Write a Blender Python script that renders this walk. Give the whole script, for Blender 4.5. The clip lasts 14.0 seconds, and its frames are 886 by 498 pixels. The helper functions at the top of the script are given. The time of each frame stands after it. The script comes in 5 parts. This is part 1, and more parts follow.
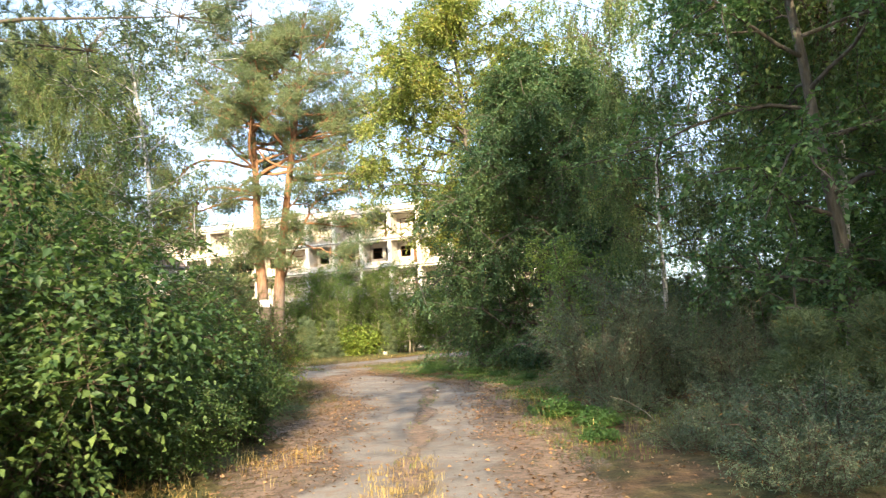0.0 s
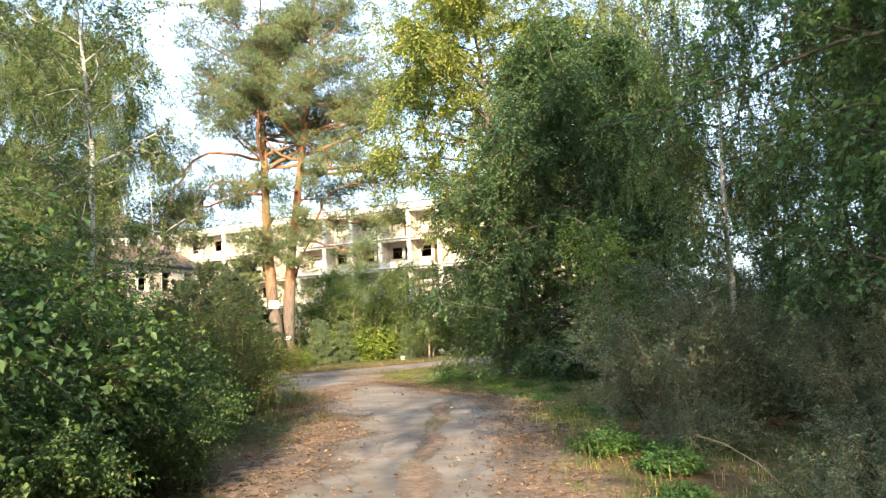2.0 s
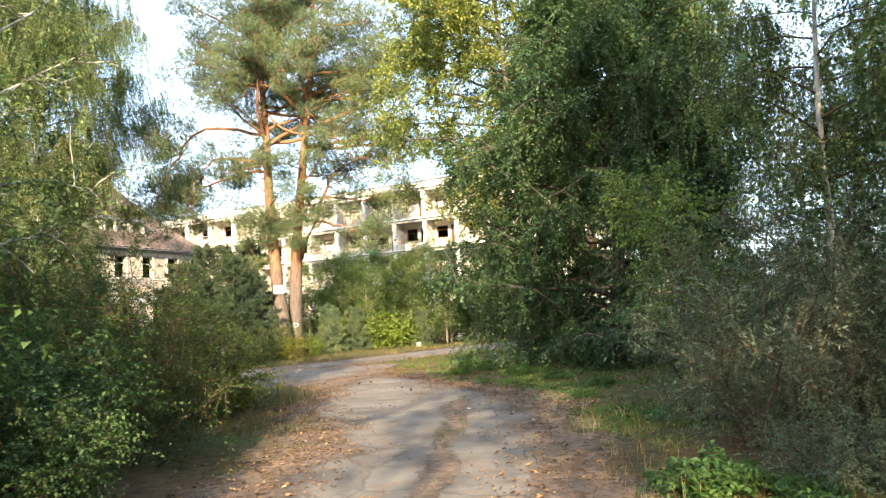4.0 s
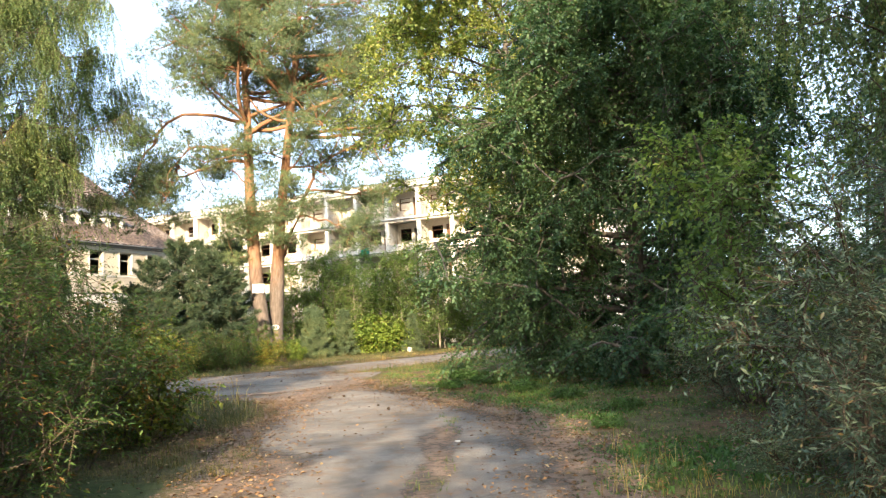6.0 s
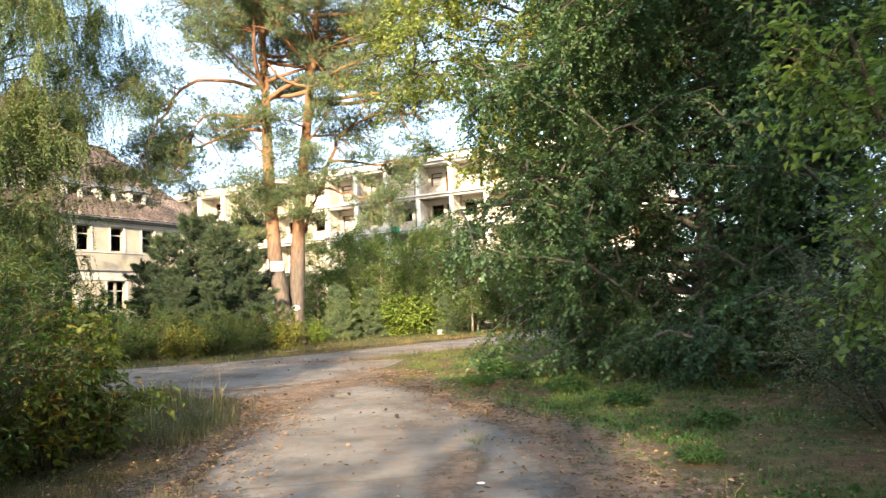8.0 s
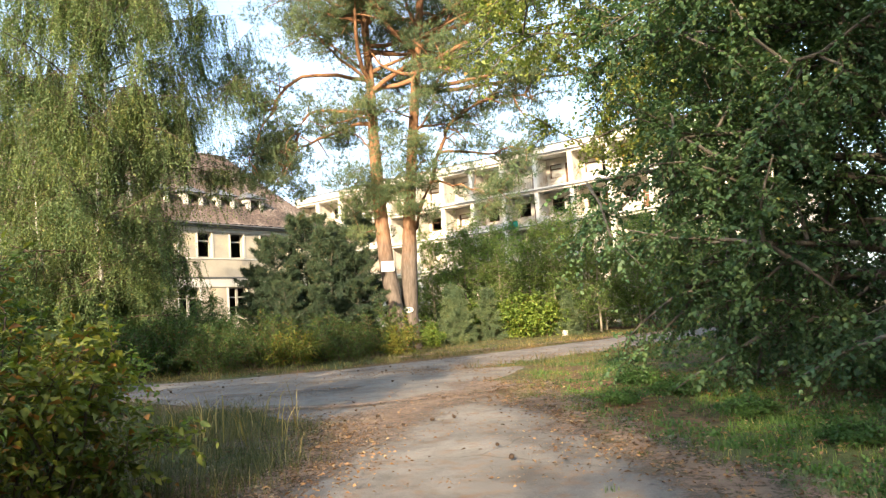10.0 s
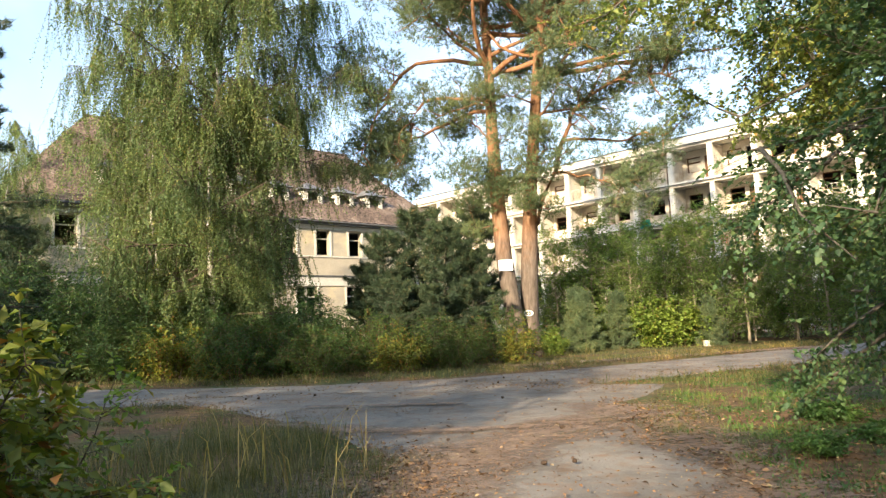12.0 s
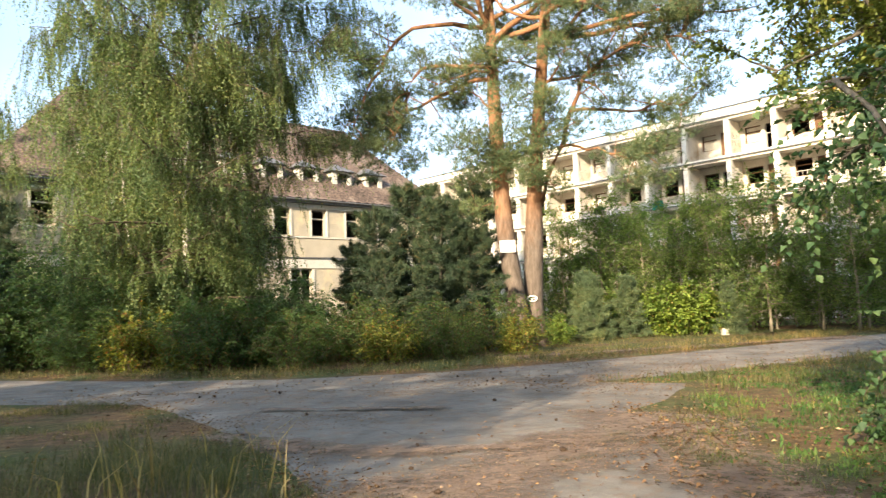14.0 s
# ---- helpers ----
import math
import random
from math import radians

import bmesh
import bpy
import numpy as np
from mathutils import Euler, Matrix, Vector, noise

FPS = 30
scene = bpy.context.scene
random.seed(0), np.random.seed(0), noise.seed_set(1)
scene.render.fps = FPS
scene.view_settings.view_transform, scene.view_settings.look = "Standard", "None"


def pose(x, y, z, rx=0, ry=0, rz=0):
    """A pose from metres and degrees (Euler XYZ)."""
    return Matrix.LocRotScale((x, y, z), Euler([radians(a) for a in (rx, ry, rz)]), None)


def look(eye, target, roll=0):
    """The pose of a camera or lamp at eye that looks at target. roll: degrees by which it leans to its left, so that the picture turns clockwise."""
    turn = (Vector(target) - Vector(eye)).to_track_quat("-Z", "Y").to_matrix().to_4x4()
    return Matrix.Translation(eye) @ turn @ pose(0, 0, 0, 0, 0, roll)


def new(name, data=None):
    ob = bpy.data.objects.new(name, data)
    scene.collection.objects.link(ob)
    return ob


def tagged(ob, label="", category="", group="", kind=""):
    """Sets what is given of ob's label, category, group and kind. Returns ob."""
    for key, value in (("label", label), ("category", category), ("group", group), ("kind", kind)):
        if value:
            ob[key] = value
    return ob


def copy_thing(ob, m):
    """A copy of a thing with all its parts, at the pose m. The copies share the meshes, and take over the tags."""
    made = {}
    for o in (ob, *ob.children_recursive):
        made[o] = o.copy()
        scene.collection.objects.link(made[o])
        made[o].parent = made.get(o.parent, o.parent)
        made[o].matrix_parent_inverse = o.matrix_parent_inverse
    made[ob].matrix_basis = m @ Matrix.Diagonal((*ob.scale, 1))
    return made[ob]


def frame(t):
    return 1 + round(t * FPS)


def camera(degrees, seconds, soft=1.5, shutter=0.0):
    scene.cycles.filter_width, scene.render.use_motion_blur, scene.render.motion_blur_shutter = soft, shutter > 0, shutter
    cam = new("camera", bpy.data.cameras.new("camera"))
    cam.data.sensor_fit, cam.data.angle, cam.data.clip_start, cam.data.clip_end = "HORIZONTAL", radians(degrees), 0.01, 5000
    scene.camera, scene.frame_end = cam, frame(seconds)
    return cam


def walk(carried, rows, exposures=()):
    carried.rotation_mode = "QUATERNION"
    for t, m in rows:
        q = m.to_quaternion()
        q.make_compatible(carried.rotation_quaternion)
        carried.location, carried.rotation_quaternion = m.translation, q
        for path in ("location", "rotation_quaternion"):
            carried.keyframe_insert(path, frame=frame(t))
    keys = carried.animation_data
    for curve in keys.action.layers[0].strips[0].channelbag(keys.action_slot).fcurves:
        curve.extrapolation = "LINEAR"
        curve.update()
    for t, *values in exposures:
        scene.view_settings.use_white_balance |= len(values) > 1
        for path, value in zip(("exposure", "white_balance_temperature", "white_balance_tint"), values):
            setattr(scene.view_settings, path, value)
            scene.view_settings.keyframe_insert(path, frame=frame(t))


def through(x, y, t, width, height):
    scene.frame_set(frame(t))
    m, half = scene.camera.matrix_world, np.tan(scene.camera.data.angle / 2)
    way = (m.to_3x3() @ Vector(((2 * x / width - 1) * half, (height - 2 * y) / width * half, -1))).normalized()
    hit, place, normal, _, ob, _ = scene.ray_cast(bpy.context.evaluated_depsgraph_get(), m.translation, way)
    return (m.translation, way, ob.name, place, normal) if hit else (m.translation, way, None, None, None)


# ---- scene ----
cam = camera(62.9, 14.0, 1.3, 0.2)
METRES, EYE, TILT, LEAN, TURN = 19.5, 1.5, 6.4, 3.0, 0.0
ROWS = [
    (0.0, 0.0, 0.0, 0.0, -0.0, 0.0, 0.0),
    (0.5, 0.0033, 0.0375, -0.0041, -2.36, -0.41, -0.24),
    (1.0, 0.0073, 0.0757, -0.0081, -0.97, -0.59, -0.42),
    (1.5, 0.0068, 0.1154, -0.011, 1.13, 0.54, -0.72),
    (2.0, 0.0094, 0.1561, -0.0163, 1.9, 0.23, 0.09),
    (2.5, 0.0088, 0.1964, -0.0226, 3.44, -0.63, 0.84),
    (3.0, 0.0096, 0.2367, -0.0279, 3.11, -1.23, 1.17),
    (5.5, 0.0088, 0.4232, -0.0487, 3.79, -0.37, 1.12),
    (6.0, 0.009, 0.4599, -0.0539, 3.11, -0.6, 0.38),
    (6.5, 0.0106, 0.4964, -0.0587, 0.56, -2.1, 0.3),
    (7.0, 0.0112, 0.5318, -0.0617, 2.53, -3.64, -0.28),
    (7.5, 0.0095, 0.5686, -0.0649, 2.91, -2.13, -0.47),
    (8.0, 0.0091, 0.6047, -0.0673, 5.93, -2.17, 0.41),
    (8.5, 0.0042, 0.6402, -0.0719, 10.52, -2.42, 0.99),
    (9.0, 0.0032, 0.6747, -0.0764, 12.75, -2.33, 1.57),
    (11.5, -0.0324, 0.8383, -0.0965, 21.86, -1.21, 3.21),
    (12.0, -0.0388, 0.8698, -0.1, 25.29, -1.19, 2.66),
    (12.5, -0.0486, 0.9008, -0.1022, 27.48, -1.27, 2.21),
    (13.0, -0.0523, 0.9309, -0.1065, 29.13, -1.44, 2.86),
    (13.5, -0.0597, 0.9576, -0.1099, 30.7, -2.04, 2.85),
    (14.0, -0.0686, 0.9833, -0.1117, 25.96, -2.43, 2.45),
]
walk(cam, [(t, pose(0, 0, EYE, TILT, LEAN, TURN) @ pose(METRES * x, METRES * y, METRES * z, 90 + pitch, roll, yaw)) for t, x, y, z, yaw, pitch, roll in ROWS],
     [(0.0, 1.93, 6400, 8), (9.0, 1.88, 6400, 8), (11.5, 1.52, 6450, 7), (14.0, 1.6, 6450, 7)])


# ---- light ----
SUN_AZ, SUN_EL = 180.0, 21.0      # degrees clockwise from +y, and above the horizon
world = bpy.data.worlds.new("sky")
scene.world = world
world.use_nodes = True
wn, wl = world.node_tree.nodes, world.node_tree.links
wn.clear()
w_out = wn.new("ShaderNodeOutputWorld")
w_bg = wn.new("ShaderNodeBackground")
w_sky = wn.new("ShaderNodeTexSky")
w_sky.sky_type = "NISHITA"
w_sky.sun_disc = False
w_sky.sun_elevation = radians(SUN_EL)
w_sky.sun_rotation = radians(SUN_AZ)
w_sky.air_density, w_sky.dust_density, w_sky.ozone_density = 1.0, 2.0, 1.0
w_cloud = wn.new("ShaderNodeTexNoise")
w_cloud.inputs["Scale"].default_value = 2.2
w_cloud.inputs["Detail"].default_value = 6.0
w_ramp = wn.new("ShaderNodeValToRGB")
w_ramp.color_ramp.elements[0].position = 0.38
w_ramp.color_ramp.elements[0].color = (0.12, 0.12, 0.12, 1)
w_ramp.color_ramp.elements[1].position = 0.66
w_ramp.color_ramp.elements[1].color = (0.9, 0.9, 0.9, 1)
w_mix = wn.new("ShaderNodeMixRGB")
w_mix.inputs["Color2"].default_value = (2.9, 3.6, 4.7, 1)
wl.new(w_cloud.outputs["Fac"], w_ramp.inputs["Fac"])
wl.new(w_ramp.outputs["Color"], w_mix.inputs["Fac"])
wl.new(w_sky.outputs["Color"], w_mix.inputs["Color1"])
wl.new(w_mix.outputs["Color"], w_bg.inputs["Color"])
w_bg.inputs["Strength"].default_value = 0.15
wl.new(w_bg.outputs["Background"], w_out.inputs["Surface"])

sun = new("sun", bpy.data.lights.new("sun", "SUN"))
sun.data.energy = 5.0
sun.data.angle = radians(0.55)
sun.data.color = (1.0, 0.79, 0.54)
sun_dir = Vector((math.sin(radians(SUN_AZ)) * math.cos(radians(SUN_EL)), math.cos(radians(SUN_AZ)) * math.cos(radians(SUN_EL)), math.sin(radians(SUN_EL))))
sun.matrix_world = look(sun_dir * 60, (0, 0, 0))


# ---- materials ----
def material(name, rough=0.8, spec=0.3):
    m = bpy.data.materials.new(name)
    m.use_nodes = True
    b = m.node_tree.nodes["Principled BSDF"]
    b.inputs["Roughness"].default_value = rough
    b.inputs["Specular IOR Level"].default_value = spec
    return m, m.node_tree.nodes, m.node_tree.links, b


def noise_node(nodes, links, scale, detail=4.0, rough=0.55, stretch=None, space="Object"):
    tc = nodes.new("ShaderNodeTexCoord")
    n = nodes.new("ShaderNodeTexNoise")
    n.inputs["Scale"].default_value = scale
    n.inputs["Detail"].default_value = detail
    n.inputs["Roughness"].default_value = rough
    if stretch:
        mp = nodes.new("ShaderNodeMapping")
        mp.inputs["Scale"].default_value = stretch
        links.new(tc.outputs[space], mp.inputs["Vector"])
        links.new(mp.outputs["Vector"], n.inputs["Vector"])
    else:
        links.new(tc.outputs[space], n.inputs["Vector"])
    return n


def ramp_node(nodes, links, fac, stops):
    r = nodes.new("ShaderNodeValToRGB")
    e = r.color_ramp.elements
    while len(e) < len(stops):
        e.new(0.5)
    for k, (p, c) in enumerate(stops):
        e[k].position = p
        e[k].color = (*c, 1)
    links.new(fac, r.inputs["Fac"])
    return r


def mix_node(nodes, links, fac, a, b, mode="MIX"):
    m = nodes.new("ShaderNodeMixRGB")
    m.blend_type = mode
    if isinstance(fac, float):
        m.inputs["Fac"].default_value = fac
    else:
        links.new(fac, m.inputs["Fac"])
    for key, v in (("Color1", a), ("Color2", b)):
        if isinstance(v, tuple):
            m.inputs[key].default_value = (*v, 1)
        else:
            links.new(v, m.inputs[key])
    return m


def bump_to(nodes, links, bsdf, height, strength, dist):
    b = nodes.new("ShaderNodeBump")
    b.inputs["Strength"].default_value = strength
    b.inputs["Distance"].default_value = dist
    links.new(height, b.inputs["Height"])
    links.new(b.outputs["Normal"], bsdf.inputs["Normal"])


def leaf_material(name, dark, mid, light, rare=None, rare_at=0.93, through=0.4, patch=0.6):
    """Leaves: colour by leaf and by patches of the crown, light passes through them."""
    m, nodes, links, b = material(name, 0.55, 0.35)
    geo = nodes.new("ShaderNodeNewGeometry")
    stops = [(0.0, dark), (0.45, mid), (0.85, light)]
    if rare:
        stops += [(rare_at, light), (min(rare_at + 0.02, 1.0), rare)]
    r = ramp_node(nodes, links, geo.outputs["Random Per Island"], stops)
    n = noise_node(nodes, links, patch, 2.0)
    pr = ramp_node(nodes, links, n.outputs["Fac"], [(0.35, (0.72, 0.78, 0.8)), (0.65, (1.25, 1.15, 0.95))])
    c = mix_node(nodes, links, 1.0, r.outputs["Color"], pr.outputs["Color"], "MULTIPLY")
    links.new(c.outputs["Color"], b.inputs["Base Color"])
    t = nodes.new("ShaderNodeBsdfTranslucent")
    tc = mix_node(nodes, links, 1.0, c.outputs["Color"], (1.3, 1.4, 0.7), "MULTIPLY")
    links.new(tc.outputs["Color"], t.inputs["Color"])
    mx = nodes.new("ShaderNodeMixShader")
    mx.inputs["Fac"].default_value = through
    links.new(b.outputs["BSDF"], mx.inputs[1])
    links.new(t.outputs["BSDF"], mx.inputs[2])
    links.new(mx.outputs["Shader"], nodes["Material Output"].inputs["Surface"])
    return m


def bark_material(name, low, high, light, split=None, scale=9.0):
    """Bark with long cracks; split: the height at which it turns from low to high."""
    m, nodes, links, b = material(name, 0.9, 0.2)
    n = noise_node(nodes, links, scale, 6.0, 0.65, (1, 1, 0.22))
    if split is None:
        c = ramp_node(nodes, links, n.outputs["Fac"], [(0.3, low), (0.55, high), (0.75, light)])
        col = c.outputs["Color"]
    else:
        a = ramp_node(nodes, links, n.outputs["Fac"], [(0.3, tuple(0.4 * v for v in low)), (0.6, low), (0.8, tuple(1.4 * v for v in low))])
        h = ramp_node(nodes, links, n.outputs["Fac"], [(0.25, tuple(0.55 * v for v in high)), (0.5, high), (0.75, light)])
        tc = nodes.new("ShaderNodeTexCoord")
        sp = nodes.new("ShaderNodeSeparateXYZ")
        links.new(tc.outputs["Object"], sp.inputs["Vector"])
        w = noise_node(nodes, links, 1.6, 3.0)
        ad = nodes.new("ShaderNodeMath")
        ad.operation = "MULTIPLY_ADD"
        ad.inputs[1].default_value = 3.0
        links.new(w.outputs["Fac"], ad.inputs[0])
        links.new(sp.outputs["Z"], ad.inputs[2])
        mr = nodes.new("ShaderNodeMapRange")
        mr.inputs["From Min"].default_value = split + 0.6
        mr.inputs["From Max"].default_value = split + 3.0
        links.new(ad.outputs["Value"], mr.inputs["Value"])
        col = mix_node(nodes, links, mr.outputs["Result"], a.outputs["Color"], h.outputs["Color"]).outputs["Color"]
    links.new(col, b.inputs["Base Color"])
    bump_to(nodes, links, b, n.outputs["Fac"], 0.9, 0.04)
    return m


def plain_material(name, a, b_, scale=3.0, rough=0.8, bump=0.3, dist=0.01, fine=40.0, dirt=None, dirt_scale=0.5):
    m, nodes, links, b = material(name, rough)
    n1 = noise_node(nodes, links, scale, 5.0)
    n2 = noise_node(nodes, links, fine, 3.0)
    c = ramp_node(nodes, links, n1.outputs["Fac"], [(0.3, a), (0.7, b_)])
    f = ramp_node(nodes, links, n2.outputs["Fac"], [(0.3, (0.82, 0.82, 0.82)), (0.7, (1.12, 1.12, 1.12))])
    col = mix_node(nodes, links, 1.0, c.outputs["Color"], f.outputs["Color"], "MULTIPLY")
    if dirt:
        d = noise_node(nodes, links, dirt_scale, 7.0, 0.7)
        dr = ramp_node(nodes, links, d.outputs["Fac"], [(0.52, (0, 0, 0)), (0.68, (1, 1, 1))])
        col = mix_node(nodes, links, dr.outputs["Color"], col.outputs["Color"], dirt)
    links.new(col.outputs["Color"], b.inputs["Base Color"])
    bump_to(nodes, links, b, n2.outputs["Fac"], bump, dist)
    return m


M_HAZEL = leaf_material("hazel_leaf", (0.034, 0.076, 0.03), (0.058, 0.112, 0.04), (0.108, 0.17, 0.058))
M_FEATHER = leaf_material("feather_leaf", (0.035, 0.075, 0.02), (0.058, 0.11, 0.028), (0.095, 0.145, 0.04), (0.16, 0.09, 0.03), 0.9)
M_GREY = leaf_material("grey_leaf", (0.085, 0.13, 0.09), (0.135, 0.185, 0.13), (0.21, 0.255, 0.175), (0.22, 0.15, 0.07), 0.93, 0.25)
M_MAPLE = leaf_material("maple_leaf", (0.042, 0.088, 0.045), (0.064, 0.125, 0.06), (0.105, 0.17, 0.075), (0.2, 0.2, 0.05), 0.98, 0.35)
M_YELLOW = leaf_material("turning_leaf", (0.12, 0.165, 0.045), (0.19, 0.24, 0.065), (0.29, 0.32, 0.1), (0.36, 0.24, 0.07), 0.95)
M_BIRCH = leaf_material("birch_leaf", (0.085, 0.135, 0.06), (0.135, 0.195, 0.085), (0.21, 0.265, 0.12), (0.27, 0.26, 0.1), 0.95)
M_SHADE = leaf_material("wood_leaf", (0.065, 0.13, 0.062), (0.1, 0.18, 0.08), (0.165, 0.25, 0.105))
M_SAPLING = leaf_material("sapling_leaf", (0.1, 0.165, 0.055), (0.15, 0.225, 0.075), (0.22, 0.3, 0.1), None, 0.9, 0.5)
M_FRESH = leaf_material("fresh_leaf", (0.1, 0.165, 0.03), (0.16, 0.235, 0.045), (0.24, 0.31, 0.07), (0.28, 0.2, 0.05), 0.95)
M_RUST = leaf_material("rusty_leaf", (0.09, 0.13, 0.025), (0.16, 0.19, 0.035), (0.25, 0.25, 0.055), (0.27, 0.13, 0.035), 0.9)
M_NEEDLE = leaf_material("pine_needle", (0.065, 0.1, 0.055), (0.1, 0.145, 0.075), (0.155, 0.2, 0.1), (0.2, 0.15, 0.06), 0.95, 0.2)
M_DARKNEEDLE = leaf_material("dark_needle", (0.022, 0.042, 0.026), (0.036, 0.064, 0.036), (0.068, 0.1, 0.055), (0.14, 0.1, 0.045), 0.95, 0.15)
M_GRASS = leaf_material("grass_blade", (0.065, 0.115, 0.03), (0.11, 0.17, 0.048), (0.17, 0.22, 0.075), (0.36, 0.28, 0.12), 0.92)
M_HAY = leaf_material("dry_grass_blade", (0.2, 0.14, 0.05), (0.34, 0.24, 0.09), (0.5, 0.38, 0.17))
M_NETTLE = leaf_material("nettle_leaf", (0.045, 0.105, 0.03), (0.072, 0.15, 0.042), (0.11, 0.2, 0.06))
M_LITTER = leaf_material("fallen_leaf", (0.10, 0.055, 0.028), (0.19, 0.105, 0.05), (0.30, 0.18, 0.09), (0.42, 0.31, 0.17), 0.93, 0.05)
M_PINEBARK = bark_material("pine_bark", (0.15, 0.12, 0.1), (0.25, 0.13, 0.07), (0.36, 0.21, 0.115), 4.6)
M_BARK = bark_material("grey_bark", (0.05, 0.045, 0.035), (0.12, 0.105, 0.085), (0.2, 0.18, 0.15))
M_BIRCHBARK = bark_material("birch_bark", (0.06, 0.055, 0.05), (0.55, 0.52, 0.47), (0.7, 0.67, 0.62), None, 5.0)
M_TWIG = bark_material("twig_bark", (0.06, 0.045, 0.03), (0.11, 0.085, 0.06), (0.2, 0.16, 0.12))
M_STALK = bark_material("bare_stalk", (0.2, 0.17, 0.12), (0.3, 0.26, 0.19), (0.45, 0.4, 0.32))
M_PLASTER = plain_material("cream_render", (0.5, 0.46, 0.4), (0.62, 0.575, 0.5), 1.2, 0.9, 0.3, 0.01, 30.0, (0.38, 0.3, 0.22), 0.9)
M_TRIM = plain_material("pale_trim", (0.62, 0.59, 0.52), (0.75, 0.72, 0.65), 2.0, 0.85, 0.2, 0.01, 30.0, (0.4, 0.36, 0.3), 1.2)
M_HOUSE = plain_material("house_render", (0.37, 0.33, 0.265), (0.5, 0.45, 0.36), 0.8, 0.9, 0.4, 0.015, 25.0, (0.62, 0.52, 0.33), 0.5)
M_HOUSETRIM = plain_material("house_trim", (0.52, 0.5, 0.45), (0.62, 0.6, 0.54), 1.5, 0.85, 0.2, 0.01, 30.0)
M_DOOR = plain_material("brown_door", (0.10, 0.05, 0.025), (0.17, 0.09, 0.045), 2.0, 0.6, 0.2, 0.005, 30.0)
# near-black base colour that stands in for unlit rooms behind openings
M_DARK = plain_material("unlit_room_dark", (0.03, 0.027, 0.024), (0.05, 0.045, 0.04), 2.0, 0.95)
M_FRAME = plain_material("worn_frame", (0.32, 0.29, 0.25), (0.45, 0.42, 0.37), 6.0, 0.7)
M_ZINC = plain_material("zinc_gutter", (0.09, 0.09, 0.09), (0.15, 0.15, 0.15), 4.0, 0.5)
M_WHITE = plain_material("white_sign", (0.78, 0.78, 0.77), (0.82, 0.82, 0.81), 8.0, 0.5, 0.05)
M_INK = plain_material("white_paint_mark", (0.6, 0.6, 0.58), (0.75, 0.75, 0.72), 20.0, 0.8, 0.2)
M_GREENCLOTH = plain_material("green_cloth", (0.02, 0.22, 0.14), (0.03, 0.3, 0.2), 6.0, 0.9)
M_REDPAINT = plain_material("red_paint", (0.42, 0.08, 0.05), (0.5, 0.13, 0.07), 3.0, 0.8)
M_CONE = plain_material("pine_cone", (0.03, 0.02, 0.014), (0.07, 0.045, 0.03), 60.0, 0.9, 0.8, 0.01, 120.0)


def tile_material():
    m, nodes, links, b = material("roof_tile", 0.85)
    n1 = noise_node(nodes, links, 0.5, 5.0, 0.7)
    n2 = noise_node(nodes, links, 7.0, 2.0)
    c1 = ramp_node(nodes, links, n1.outputs["Fac"], [(0.3, (0.1, 0.08, 0.07)), (0.5, (0.165, 0.125, 0.105)), (0.72, (0.32, 0.27, 0.235))])
    c2 = ramp_node(nodes, links, n2.outputs["Fac"], [(0.35, (0.5, 0.5, 0.52)), (0.65, (1.4, 1.35, 1.3))])
    c = mix_node(nodes, links, 1.0, c1.outputs["Color"], c2.outputs["Color"], "MULTIPLY")
    links.new(c.outputs["Color"], b.inputs["Base Color"])
    bump_to(nodes, links, b, n2.outputs["Fac"], 0.5, 0.02)
    return m


